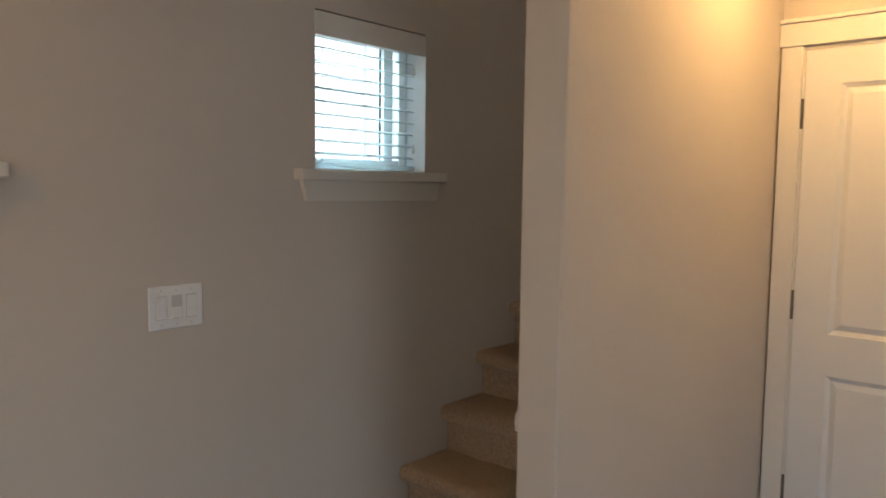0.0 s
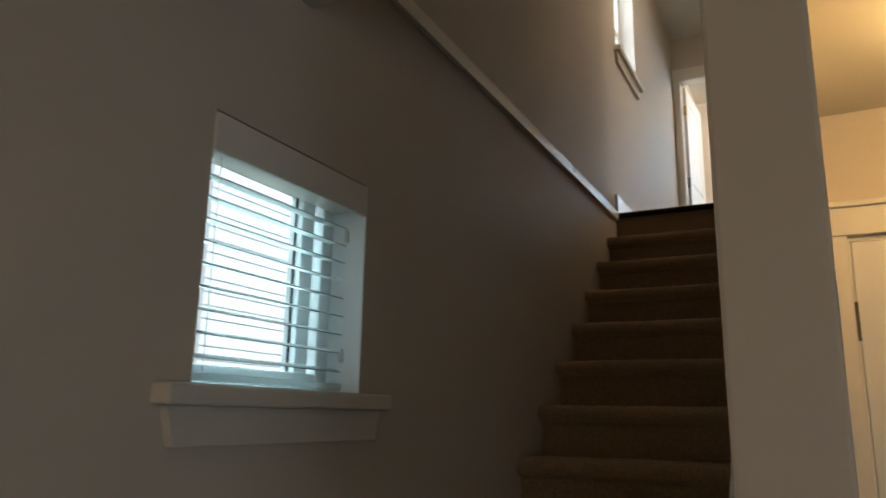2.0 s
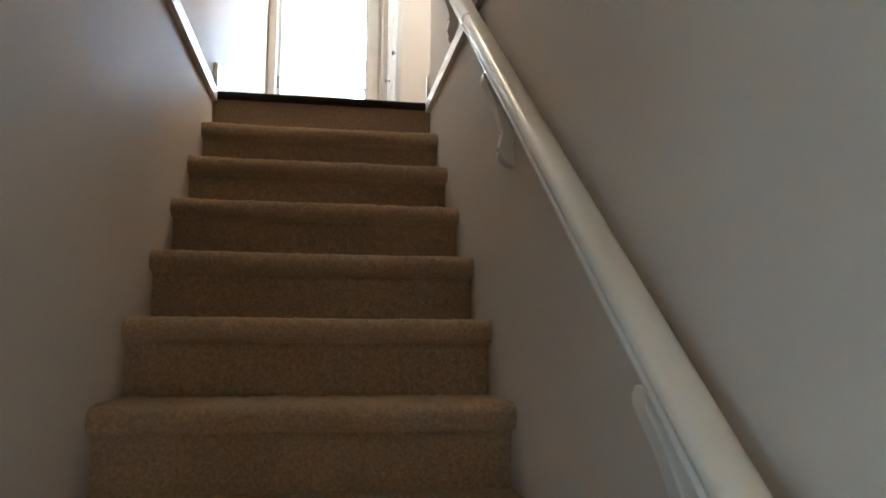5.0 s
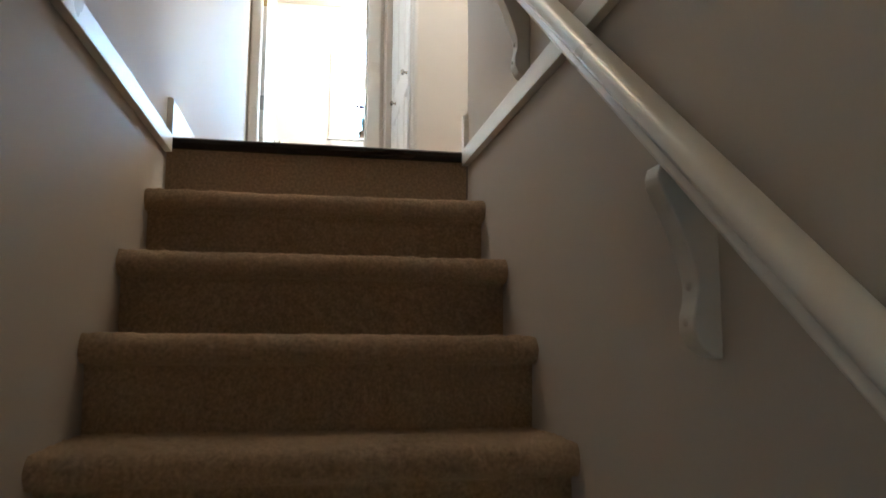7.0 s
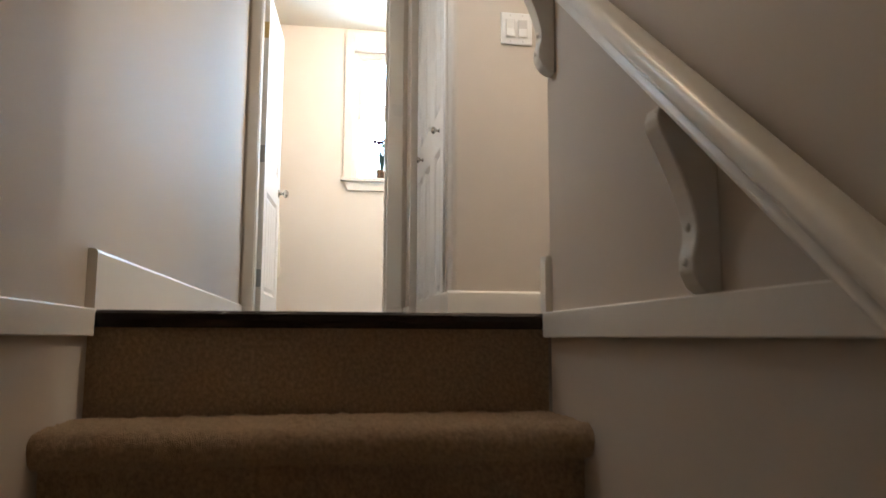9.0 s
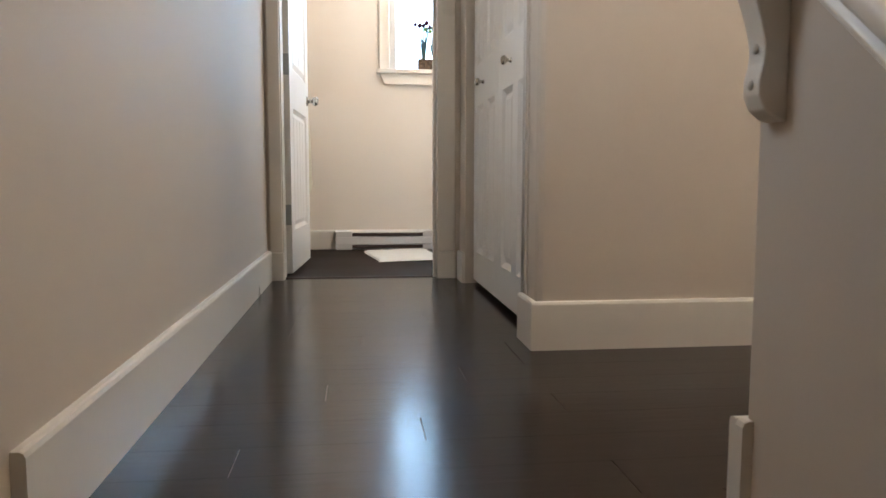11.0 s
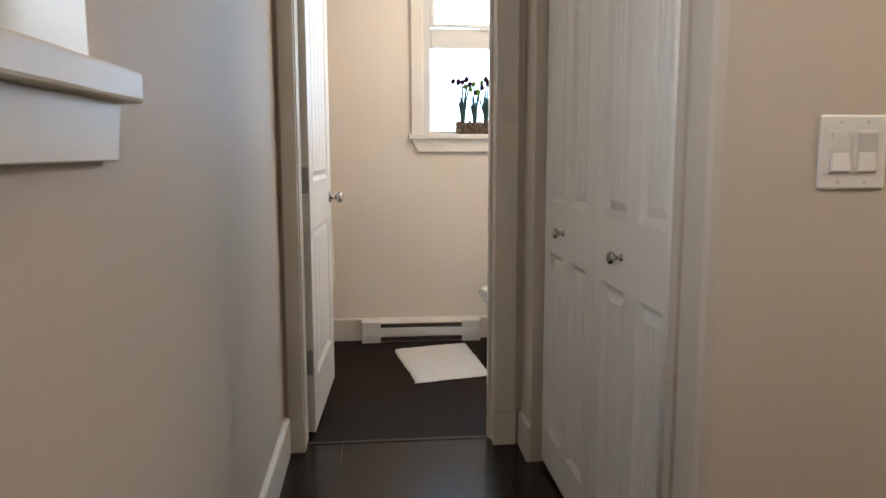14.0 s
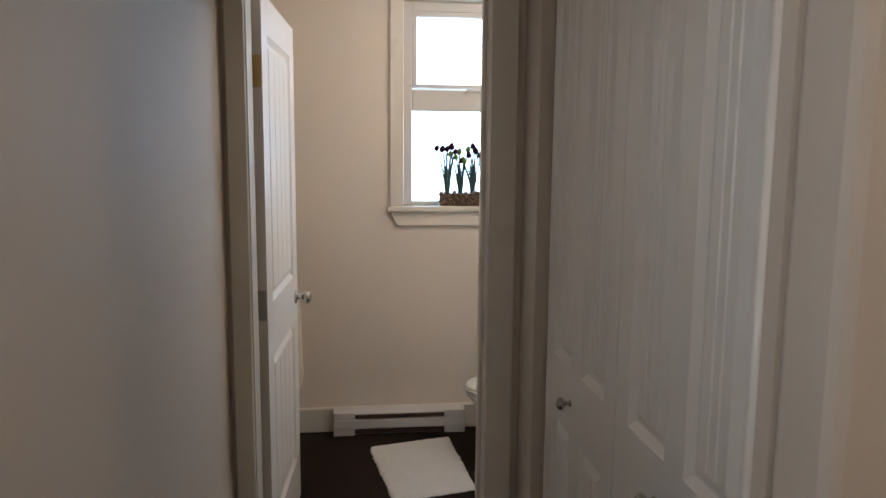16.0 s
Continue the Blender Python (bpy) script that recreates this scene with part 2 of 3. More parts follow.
W_ROOM = (-4.73, -4.185, 1.535, 2.05)
W_HALL = (0.21, 0.812, 3.835, 4.70)
W_BATH = (0.618, 1.368, 3.841, 4.88)

structure("wall_west", wall_mesh("x", -0.16, 0.0, -7.6, 4.36, -0.1, 5.15, (W_STAIR, W_ROOM, W_HALL)), WALL, "beige painted plaster wall beside the stairs", "wall")
structure("wall_stair", box(WIDE, 1.02, END_LOW, END_UP, 0, CEIL_UP, bevel=0.006), WALL, "beige painted wall between stairs and entry", "wall")
structure("wall_entry", wall_mesh("y", -1.717 + 0.012, -1.59, 1.01, 4.5, 0, CEIL_LOW, ((1.10, 1.925, 0.0, 2.02),)), WALL, "warm-lit beige wall round the entry door", "wall")
structure("wall_room_east", wall_mesh("x", 4.5, 4.65, -7.6, -1.59, 0, CEIL_LOW, ((-5.65, -4.15, 0.3, 1.5),)), WALL, "plain beige wall with a low window opening", "wall")
structure("wall_room_south", wall_mesh("y", -7.65, -7.5, 0, 4.5, 0, CEIL_LOW, ((2.25, 3.75, 0.12, 2.05),)), WALL, "plain beige wall with a glazed door opening", "wall")
structure("wall_stairhead", box(0, WIDE, HEAD - 0.12, HEAD, CEIL_LOW + 0.2, CEIL_UP), WALL, "beige wall above the foot of the stairs", "wall")
structure("wall_landing", box(SIDE_X, 3.3, SIDE_Y, SIDE_Y + 0.112, TOP, CEIL_UP, bevel=0.018), WALL, "beige wall with a light switch on the landing", "wall")
structure("wall_closet", wall_mesh("x", SIDE_X, SIDE_X + 0.11, SIDE_Y + 0.112, DOOR_Y, TOP, CEIL_UP, ((1.192, 2.305, TOP, TOP + 2.03),)), WALL, "beige wall round the closet doors", "wall")
structure("wall_closet_back", box(1.50, BATH_R, SIDE_Y + 0.112, DOOR_Y, TOP, CEIL_UP), WALL, "plain wall at the back of the closet", "wall")
structure("wall_bath_door", wall_mesh("y", DOOR_Y, DOOR_Y + 0.115, 0.0, BATH_R, TOP, CEIL_UP, ((0.062, 0.766, TOP, 4.60),)), WALL, "beige wall round the bathroom door", "wall")
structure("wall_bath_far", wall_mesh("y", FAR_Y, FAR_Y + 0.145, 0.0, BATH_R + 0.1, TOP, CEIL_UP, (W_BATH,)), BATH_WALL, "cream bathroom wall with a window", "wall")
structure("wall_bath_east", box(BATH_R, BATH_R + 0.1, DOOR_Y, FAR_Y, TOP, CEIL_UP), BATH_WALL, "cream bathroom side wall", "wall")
structure("wall_landing_east", box(3.3, 3.4, -0.1, SIDE_Y + 0.112, TOP, CEIL_UP), WALL, "plain wall at the end of the landing", "wall")
# Unseen wall, added so that no skylight leaks round the closed door.
structure("entry_light_block", box(0.95, 4.65, -1.50, -1.42, 0, CEIL_LOW), WALL, "unseen wall added behind the door to block skylight", "wall")
structure("wall_landing_south", box(1.01, 3.3, -0.1, 0.0, TOP, CEIL_UP), WALL, "plain wall closing the landing", "wall")

ceiling = bmesh.new()
add_box(ceiling, 0, 4.5, -7.5, HEAD, CEIL_LOW, CEIL_LOW + 0.2)
add_box(ceiling, 1.01, 4.5, HEAD, -1.705, CEIL_LOW, CEIL_LOW + 0.2)
structure("ceiling_lower", ceiling, CEIL, "white lower ceiling ending at the stairwell", "ceiling")
structure("ceiling_upper", box(0, 3.4, HEAD - 0.12, 4.36, CEIL_UP, CEIL_UP + 0.12), CEIL, "white ceiling over stairs and landing", "ceiling")
structure("floor_lower", box(0, 4.5, -7.5, -1.59, -0.1, 0.0), WOOD, "dark floor of the lower room", "floor")

# ---- stairs ----
def nose_y(k):
    return -0.190 - GO * (k - 1)


def carpet_step(k):
    """The k-th step below the landing: tread, rounded nose and riser in one carpet skin."""
    z, y = TOP - k * RISE + 0.013, nose_y(k)
    r = 0.029
    prof = [(y + GO + 0.060, z - 0.002), (y + GO * 0.7, z), (y + GO * 0.45, z), (y + 0.05, z + 0.001)]
    for i in range(9):
        a = math.pi / 2 + math.pi * i / 8
        prof.append((y + r + r * 1.0 * math.cos(a), z - r + r * math.sin(a)))
    prof += [(y + 0.042, z - 2 * r - 0.001), (y + 0.049, z - 2 * r - 0.007), (y + 0.051, z - 0.11), (y + 0.051, z - 0.15), (y + 0.051, z - RISE - 0.004)]
    fine = [prof[0]]
    for p, q in zip(prof, prof[1:]):
        n = max(1, int(math.dist(p, q) / 0.008))
        fine += [(p[0] + (q[0] - p[0]) * i / n, p[1] + (q[1] - p[1]) * i / n) for i in range(1, n + 1)]
    bm = bmesh.new()
    nx = 130
    rows = []
    for py, pz in fine:
        row = []
        for i in range(nx + 1):
            x = WIDE * i / nx
            v = Vector((x, py, pz))
            low = noise.noise(Vector((x * 5, py * 6 + k * 3.1, pz * 6))) * 0.0035
            high = noise.noise(Vector((x * 55, py * 55 + k, pz * 55))) * 0.0040 + noise.noise(Vector((x * 110, py * 110 + k, pz * 110))) * 0.0035
            row.append(bm.verts.new(v + Vector((0, -low - high, low * 0.6 + high))))
        rows.append(row)
    for a, b in zip(rows, rows[1:]):
        for i in range(nx):
            bm.faces.new((a[i], a[i + 1], b[i + 1], b[i]))
    bmesh.ops.recalc_face_normals(bm, faces=bm.faces[:])
    return bm


stairs = thing("staircase", "straight flight of stairs covered in brown carpet", "stairs", kind="structure")
for k in range(1, STEPS):
    part("step", carpet_step(k), CARPET, stairs, smooth=True)
riser = bmesh.new()
add_box(riser, 0.0, WIDE, 0.062, 0.09, TOP - RISE - 0.01, TOP - 0.012)
part("riser", riser, CARPET, stairs)
under = [(0.075, TOP - 0.25), (0.075, TOP - RISE - 0.02), (nose_y(13) + 0.12, 0.16), (nose_y(13) + 0.12, 0.0), (-2.6, 0.0)]
part("carriage", prism([(p, q - 0.11 if q > 0.05 else q) for p, q in under], "x", 0.005, WIDE - 0.005), WALL, stairs, "plain underside of the flight")

# landing nosing
nosing = prism([(0.045, TOP - 0.008), (0.039, TOP + 0.003), (0.041, TOP + 0.015), (0.050, TOP + 0.021), (0.10, TOP + 0.021), (0.118, TOP + 0.001), (0.118, TOP - 0.012), (0.048, TOP - 0.012)], "x", 0.0, WIDE)
structure("stair_nosing", nosing, WOOD, "dark wooden nosing at the stair head", "nosing")

# trim boards at the level of the upper floor
for name, x0, x1 in (("trim_west", 0.0, 0.02), ("trim_east", WIDE - 0.02, WIDE)):
    b = box(x0, x1, HEAD, 0.036, TOP - 0.028, TOP + 0.023, bevel=0.002)
    structure(name, b, TRIM, "painted wooden trim board along the stairwell", "trim")


# ---- baseboards ----
def baseboard(name, axis, face, out, u0, u1, z, high=0.130, thick=0.015):
    prof = [(0, 0), (thick, 0), (thick, high - 0.008), (thick - 0.003, high - 0.002), (thick - 0.008, high), (0, high)]
    pts = [(face + out * p, z + q) for p, q in prof]
    if axis == "y":
        bm = prism(pts, "y", u0, u1)
    else:
        bm = prism([(q0, q1) for q0, q1 in pts], "x", u0, u1)
    return structure(name, bm, TRIM, "painted baseboard along the wall", "baseboard")


baseboard("baseboard_hall", "y", 0.0, 1, 0.036, DOOR_Y - 0.021, TOP, 0.136, 0.018)
baseboard("baseboard_wall_end", "y", WIDE, -1, 0.030, END_UP, TOP, 0.140)
baseboard("baseboard_end_face", "x", END_UP, 1, WIDE - 0.015, 1.025, TOP, 0.140)
baseboard("baseboard_landing", "x", SIDE_Y, -1, SIDE_X - 0.015, 3.3, TOP)
baseboard("baseboard_closet_near", "y", SIDE_X, -1, SIDE_Y + 0.001, 1.192, TOP)
baseboard("baseboard_closet_far", "y", SIDE_X, -1, 2.305, DOOR_Y - 0.016, TOP)
baseboard("baseboard_bath", "x", FAR_Y, -1, 0.0, BATH_R, BATH_Z, 0.130)
baseboard("baseboard_bath_west", "y", 0.0, 1, DOOR_Y + 0.13, FAR_Y - 0.016, BATH_Z, 0.130)


# ---- windows ----
def sill_and_apron(name, axis, face, out, u0, u1, top, over=0.085, depth=0.042, thick=0.038, apron=0.070, tip=0.035, mat=TRIM):
    """Stool and slanted apron under a window."""
    win = thing(name, "painted window stool with a slant-ended apron", "window sill", kind="structure")
    a, b = u0 - over, u1 + over
    if axis == "x":
        part("stool", box(face + out * depth, face - out * 0.06, a, b, top - thick, top, bevel=0.005), mat, win)
        part("apron", prism([(a + 0.018, top - thick), (b - 0.018, top - thick), (b - 0.018 - tip * 0.6, top - thick - apron), (a + 0.018 + tip * 0.6, top - thick - apron)], "x", face, face + out * 0.02, bevel=0.002), mat, win)
    else:
        part("stool", box(a, b, face + out * depth, face - out * 0.06, top - thick, top, bevel=0.004), mat, win)
        part("apron", prism([(a + 0.018, top - thick), (b - 0.018, top - thick), (b - 0.018 - tip, top - thick - apron), (a + 0.018 + tip, top - thick - apron)], "y", face, face + out * 0.02, bevel=0.002), mat, win)
    return win


def side_window(name, opening, label, mullion=None, rail=None):
    """A vinyl window set deep in the west wall."""
    y0, y1, z0, z1 = opening
    win = thing(name, label, "window", kind="structure")
    f = bmesh.new()
    for yy in ((y0, y0 + 0.045), (y1 - 0.045, y1)):
        add_box(f, -0.150, -0.100, yy[0], yy[1], z0, z1, bevel=0.004)
    for zz in ((z0, z0 + 0.045), (z1 - 0.045, z1)):
        add_box(f, -0.149, -0.101, y0 + 0.045, y1 - 0.045, zz[0], zz[1], bevel=0.004)
    part("window_frame", f, VINYL_FRAME, win)
    # White sheets added over the plaster reveals, standing in for window light there.
    for ya, yb in ((y0, y0 + 0.003), (y1 - 0.003, y1)):
        part("lit_reveal_sheet", box(-0.100, -0.001, ya, yb, z0, z1), VINYL_FRAME, win)
    if mullion:
        part("mullion", box(-0.145, -0.105, mullion - 0.004, mullion + 0.045, z0 + 0.045, z1 - 0.045, bevel=0.003), VINYL_FRAME, win)
        part("gasket", box(-0.127, -0.121, mullion - 0.008, mullion - 0.0045, z0 + 0.045, z1 - 0.045), GASKET, win)
    if rail:
        part("mid_rail", box(-0.145, -0.105, y0 + 0.045, y1 - 0.045, rail, rail + 0.05, bevel=0.003), VINYL_FRAME, win)
    pane = part("pane", box(-0.127, -0.123, y0 + 0.04, y1 - 0.04, z0 + 0.04, z1 - 0.04), GLASS, win)
    pane.visible_shadow = False
    return win


side_window("window_1", W_STAIR, "white vinyl sliding window beside the stairs", mullion=-2.745)
side_window("window_2", W_ROOM, "white vinyl window of the lower room", mullion=-4.31)
side_window("window_3", W_HALL, "white vinyl window above the stair head", rail=4.2)
sill_and_apron("window_sill_1", "x", 0.0, 1, W_STAIR[0], W_STAIR[1], 1.535, mat=SILL)
sill_and_apron("window_sill_2", "x", 0.0, 1, W_ROOM[0], W_ROOM[1], 1.525, mat=SILL)
sill_and_apron("window_sill_3", "x", 0.0, 1, W_HALL[0], W_HALL[1], 3.837, over=0.055, mat=SILL)

blinds = thing("window_blind", "white two-inch horizontal blind with open slats and valance", "blind", at=(0, 0, 0))
y0, y1, z0, z1 = W_STAIR
part("valance", box(-0.010, 0.004, y0 + 0.004, y1 - 0.004, 1.977, 2.054, bevel=0.002), TRIM, blinds, "white blind valance")
part("headrail", box(-0.094, -0.014, y0 + 0.008, y1 - 0.008, 1.995, 2.048), TRIM, blinds)
slat_me = None
for i in range(9):
    z = 1.592 + 0.0451 * i
    if slat_me is None:
        n = 6
        pts = [(-0.025 + 0.05 * j / n, 0.004 * (1 - (2 * j / n - 1) ** 2)) for j in range(n + 1)]
        ring = pts + [(px, pz - 0.0020) for px, pz in pts[::-1]]
        slat_bm = prism(ring, "y", y0 + 0.004, y1 - 0.020)
        slat_me = as_mesh("slat", slat_bm, BLIND)
        slat_me.materials.append(SLAT_EDGE_SHADE)
        for f in slat_me.polygons:
            if f.normal.x > 0.8:
                f.material_index = 1
    s = new("slat", slat_me)
    s.parent = blinds
    s.location, s.rotation_euler = (-0.070, 0, z), (0, radians(11), 0)
part("bottom_rail", box(-0.096, -0.046, y0 + 0.010, y1 - 0.010, 1.543, 1.559, bevel=0.003), BLIND, blinds)
for yy in (y0 + 0.07, y1 - 0.075):
    cord = lathe([(0.0011, 1.556), (0.0011, 1.99)], (-0.0445, yy, 0), (0, 0, 1), 6)
    part("ladder_cord", cord, BLIND, blinds)
for zz in (1.607, 1.905):
    part("cord_tassel", lathe([(0.002, 0), (0.007, 0.004), (0.005, 0.03), (0.002, 0.036)], (-0.036, y1 - 0.032, zz), (0, 0, 1), 10), PLASTIC_DIM, blinds)

# bathroom window
x0, x1, z0, z1 = W_BATH
bw = thing("window_4", "white bathroom window with an awning sash over a fixed pane", "window", kind="structure")
f = bmesh.new()
for a, b in ((x0, x0 + 0.05), (x1 - 0.05, x1)):
    add_box(f, a, b, FAR_Y + 0.085, FAR_Y + 0.14, z0, z1, bevel=0.004)
for a, b in ((z0, z0 + 0.02), (z1 - 0.05, z1)):
    add_box(f, x0 + 0.05, x1 - 0.05, FAR_Y + 0.086, FAR_Y + 0.139, a, b, bevel=0.004)
part("window_frame", f, BATH_FRAME_DIMMED, bw)
part("mid_rail", box(x0 + 0.05, x1 - 0.05, FAR_Y + 0.082, FAR_Y + 0.138, 4.329, 4.437, bevel=0.006), BATH_FRAME_DIMMED, bw)
s = bmesh.new()
for a, b in ((x0 + 0.05, x0 + 0.075), (x1 - 0.075, x1 - 0.05)):
    add_box(s, a, b, FAR_Y + 0.088, FAR_Y + 0.13, 4.447, z1 - 0.05, bevel=0.003)
add_box(s, x0 + 0.075, x1 - 0.075, FAR_Y + 0.089, FAR_Y + 0.129, 4.447, 4.467, bevel=0.003)
add_box(s, x0 + 0.075, x1 - 0.075, FAR_Y + 0.089, FAR_Y + 0.129, z1 - 0.075, z1 - 0.05, bevel=0.003)
part("awning_sash", s, BATH_FRAME_DIMMED, bw)
latch = bmesh.new()
add_box(latch, 0.955, 1.03, FAR_Y + 0.068, FAR_Y + 0.082, 4.428, 4.444, bevel=0.003)
add_box(latch, 0.945, 0.965, FAR_Y + 0.045, FAR_Y + 0.082, 4.426, 4.438, bevel=0.003)
part("latch", latch, BATH_FRAME_DIMMED, bw, "small white sash latch")
for a, b in ((z0 + 0.01, 4.352), (4.452, z1 - 0.06)):
    p = part("pane", box(x0 + 0.04, x1 - 0.04, FAR_Y + 0.108, FAR_Y + 0.112, a, b), GLASS, bw)
    p.visible_shadow = False
casing = bmesh.new()
cx = FAR_Y - 0.018
add_box(casing, x0 - 0.068, x0, cx, FAR_Y, z0, 5.0, bevel=0.003)
add_box(casing, x1, x1 + 0.068, cx, FAR_Y, z0, 5.0, bevel=0.003)
add_box(casing, x0, x1, cx + 0.001, FAR_Y, z1, 4.999, bevel=0.003)
part("casing", casing, TRIM, bw)
sill_and_apron("window_sill_4", "y", FAR_Y, -1, x0, x1, z0, over=0.085, depth=0.040, thick=0.028, apron=0.072, tip=0.035)


# ---- doors ----
def panelled(w, h, t, panels, grooves=0):
    """A moulded door slab: x along its width, z up, faces at y = 0 and y = t; panels (x0, x1, z0, z1) sunk into both faces."""
    xs = sorted({0.0, w, *[c for p in panels for c in p[:2]]})
    zs = sorted({0.0, h, *[c for p in panels for c in p[2:]]})
    bm = bmesh.new()
    for face_y, s in ((0.0, 1), (t, -1)):
        for a, b in zip(xs, xs[1:]):
            for c, d in zip(zs, zs[1:]):
                hit = next((p for p in panels if p[0] - 1e-6 <= a and b <= p[1] + 1e-6 and p[2] - 1e-6 <= c and d <= p[3] + 1e-6), None)
                if hit is None:
                    bm.faces.new([bm.verts.new((x, face_y, z)) for x, z in ((a, c), (b, c), (b, d), (a, d))])
        for p in panels:
            inset = [(0.0, 0.0), (0.003, 0.003), (0.016, 0.012), (0.020, 0.012), (0.040, 0.003), (0.042, 0.003)]
            loops = []
            for g, dep in inset:
                y = face_y + s * dep
                loops.append([(p[0] + g, y, p[2] + g), (p[1] - g, y, p[2] + g), (p[1] - g, y, p[3] - g), (p[0] + g, y, p[3] - g)])
            for l0, l1 in zip(loops, loops[1:]):
                for i in range(4):
                    j = (i + 1) % 4
                    bm.faces.new([bm.verts.new(c) for c in (l0[i], l0[j], l1[j], l1[i])])
            g, dep = inset[-1]
            px0, px1, pz0, pz1 = p[0] + g, p[1] - g, p[2] + g, p[3] - g
            y = face_y + s * dep
            cuts = [px0]
            for i in range(1, grooves + 1):
                gx = px0 + (px1 - px0) * i / (grooves + 1)
                cuts += [gx - 0.0035, gx, gx + 0.0035]
            cuts.append(px1)
            ys = [y] + [v for i in range(grooves) for v in (y, y + s * 0.004, y)] + [y]
            for i in range(len(cuts) - 1):
                bm.faces.new([bm.verts.new(c) for c in ((cuts[i], ys[i], pz0), (cuts[i + 1], ys[i + 1], pz0), (cuts[i + 1], ys[i + 1], pz1), (cuts[i], ys[i], pz1))])
    for q in (((0, 0, 0), (0, t, 0), (0, t, h), (0, 0, h)), ((w, 0, 0), (w, t, 0), (w, t, h), (w, 0, h)), ((0, 0, 0), (w, 0, 0), (w, t, 0), (0, t, 0)), ((0, 0, h), (w, 0, h), (w, t, h), (0, t, h))):
        bm.faces.new([bm.verts.new(c) for c in q])
    bmesh.ops.remove_doubles(bm, verts=bm.verts[:], dist=0.0002)
    bmesh.ops.recalc_face_normals(bm, faces=bm.faces[:])
    return bm


KNOB = [(0.026, 0.0), (0.027, 0.003), (0.024, 0.007), (0.011, 0.010), (0.009, 0.020), (0.010, 0.028), (0.020, 0.034), (0.026, 0.044), (0.025, 0.054), (0.016, 0.062), (0.002, 0.064)]
SMALL_KNOB = [(0.009, 0.0), (0.009, 0.002), (0.0055, 0.005), (0.005, 0.013), (0.010, 0.017), (0.0155, 0.023), (0.0155, 0.028), (0.010, 0.034), (0.001, 0.036)]


def hinge(parent, at, axis, mat, high=0.10, leaf=0.034):
    """Knuckle and leaf; axis is the way the leaf lies."""
    bm = lathe([(0.0065, -high / 2 - 0.006), (0.0075, -high / 2 - 0.002), (0.0065, -high / 2), (0.0065, high / 2), (0.0075, high / 2 + 0.002), (0.0065, high / 2 + 0.006)], at, (0, 0, 1), 12)
    a, u = Vector(at), Vector(axis)
    side = Vector((-u.y, u.x, 0)) * 0.0012
    for s in (a + u * 0.0, ):
        c = [s - side, s + u * leaf - side, s + u * leaf + side, s + side]
        lo = [bm.verts.new(p + Vector((0, 0, -high / 2))) for p in c]
        hi = [bm.verts.new(p + Vector((0, 0, high / 2))) for p in c]
        bm.faces.new(lo[::-1])
        bm.faces.new(hi)
        for i in range(4):
            bm.faces.new((lo[i], lo[(i + 1) % 4], hi[(i + 1) % 4], hi[i]))
    return part("hinge", bm, mat, parent, smooth=False)


# entry door, closed
entry = thing("door_1", "closed cream panelled door with bronze hinges", "door", at=(1.113, -1.717, 0.008), kind="structure")
part("slab", panelled(0.80, 2.0, 0.035, [(0.125, 0.675, 0.20, 0.775), (0.125, 0.675, 0.935, 1.87)]), DOOR, entry)
for z in (0.30, 1.035, 1.765):
    hinge(entry, (-0.006, -0.006, z), (1, 0, 0), BRONZE, leaf=0.004)
part("door_handle", lathe(KNOB, (0.74, 0, 0.92), (0, -1, 0)), NICKEL, entry, "nickel door knob", smooth=True)

jamb = bmesh.new()
add_box(jamb, 1.100, 1.111, -1.717, -1.59, 0, 2.02)
add_box(jamb, 1.915, 1.925, -1.717, -1.59, 0, 2.02)
add_box(jamb, 1.111, 1.915, -1.717, -1.59, 2.010, 2.02)
add_box(jamb, 1.111, 1.123, -1.680, -1.665, 0, 2.01)
structure("door_jamb_1", jamb, TRIM, "cream painted jamb of the entry door", "trim")
c = bmesh.new()
add_box(c, 1.028, 1.104, -1.735, -1.705, 0, 2.026, bevel=0.003)
add_box(c, 1.921, 2.003, -1.735, -1.705, 0, 2.026, bevel=0.003)
add_box(c, 1.014, 2.011, -1.737, -1.705, 2.026, 2.112, bevel=0.003)
add_box(c, 1.012, 2.019, -1.748, -1.705, 2.112, 2.130, bevel=0.004)
structure("door_casing_1", c, TRIM, "cream painted casing round the entry door", "trim")

# bathroom door, open
bath_door = thing("door_2", "open white panelled bathroom door with a nickel knob", "door", at=(0.094, DOOR_Y + 0.148, TOP + 0.012), kind="structure")
bath_door.rotation_euler = (0, 0, radians(86.9))
part("slab", panelled(0.70, 1.915, 0.035, [(0.105, 0.595, 0.20, 0.775), (0.105, 0.595, 0.955, 1.80)], grooves=3), DOOR, bath_door)
for z in (0.275, 0.965, 1.68):
    hinge(bath_door, (-0.003, 0.036, z), (0, -1, 0), BRASS if z > 1.5 else HINGE, 0.095)
part("door_handle", lathe(KNOB, (0.635, 0.0, 0.865), (0, -1, 0)), NICKEL, bath_door, "round nickel door knob", smooth=True)
part("door_handle", lathe(KNOB, (0.635, 0.035, 0.865), (0, 1, 0)), NICKEL, bath_door, "round nickel door knob", smooth=True)

c = bmesh.new()
y = DOOR_Y - 0.016
for a, b in ((0.012, 0.066), (0.759, 0.840)):
    add_box(c, a, b, y, DOOR_Y, TOP + 0.127, 4.592, bevel=0.003)
    add_box(c, a - (0.002 if a > 0.1 else 0), b + 0.003, y - 0.004, DOOR_Y, TOP, TOP + 0.126, bevel=0.003)
add_box(c, 0.002, 0.845, y - 0.002, DOOR_Y, 4.593, 4.705, bevel=0.003)
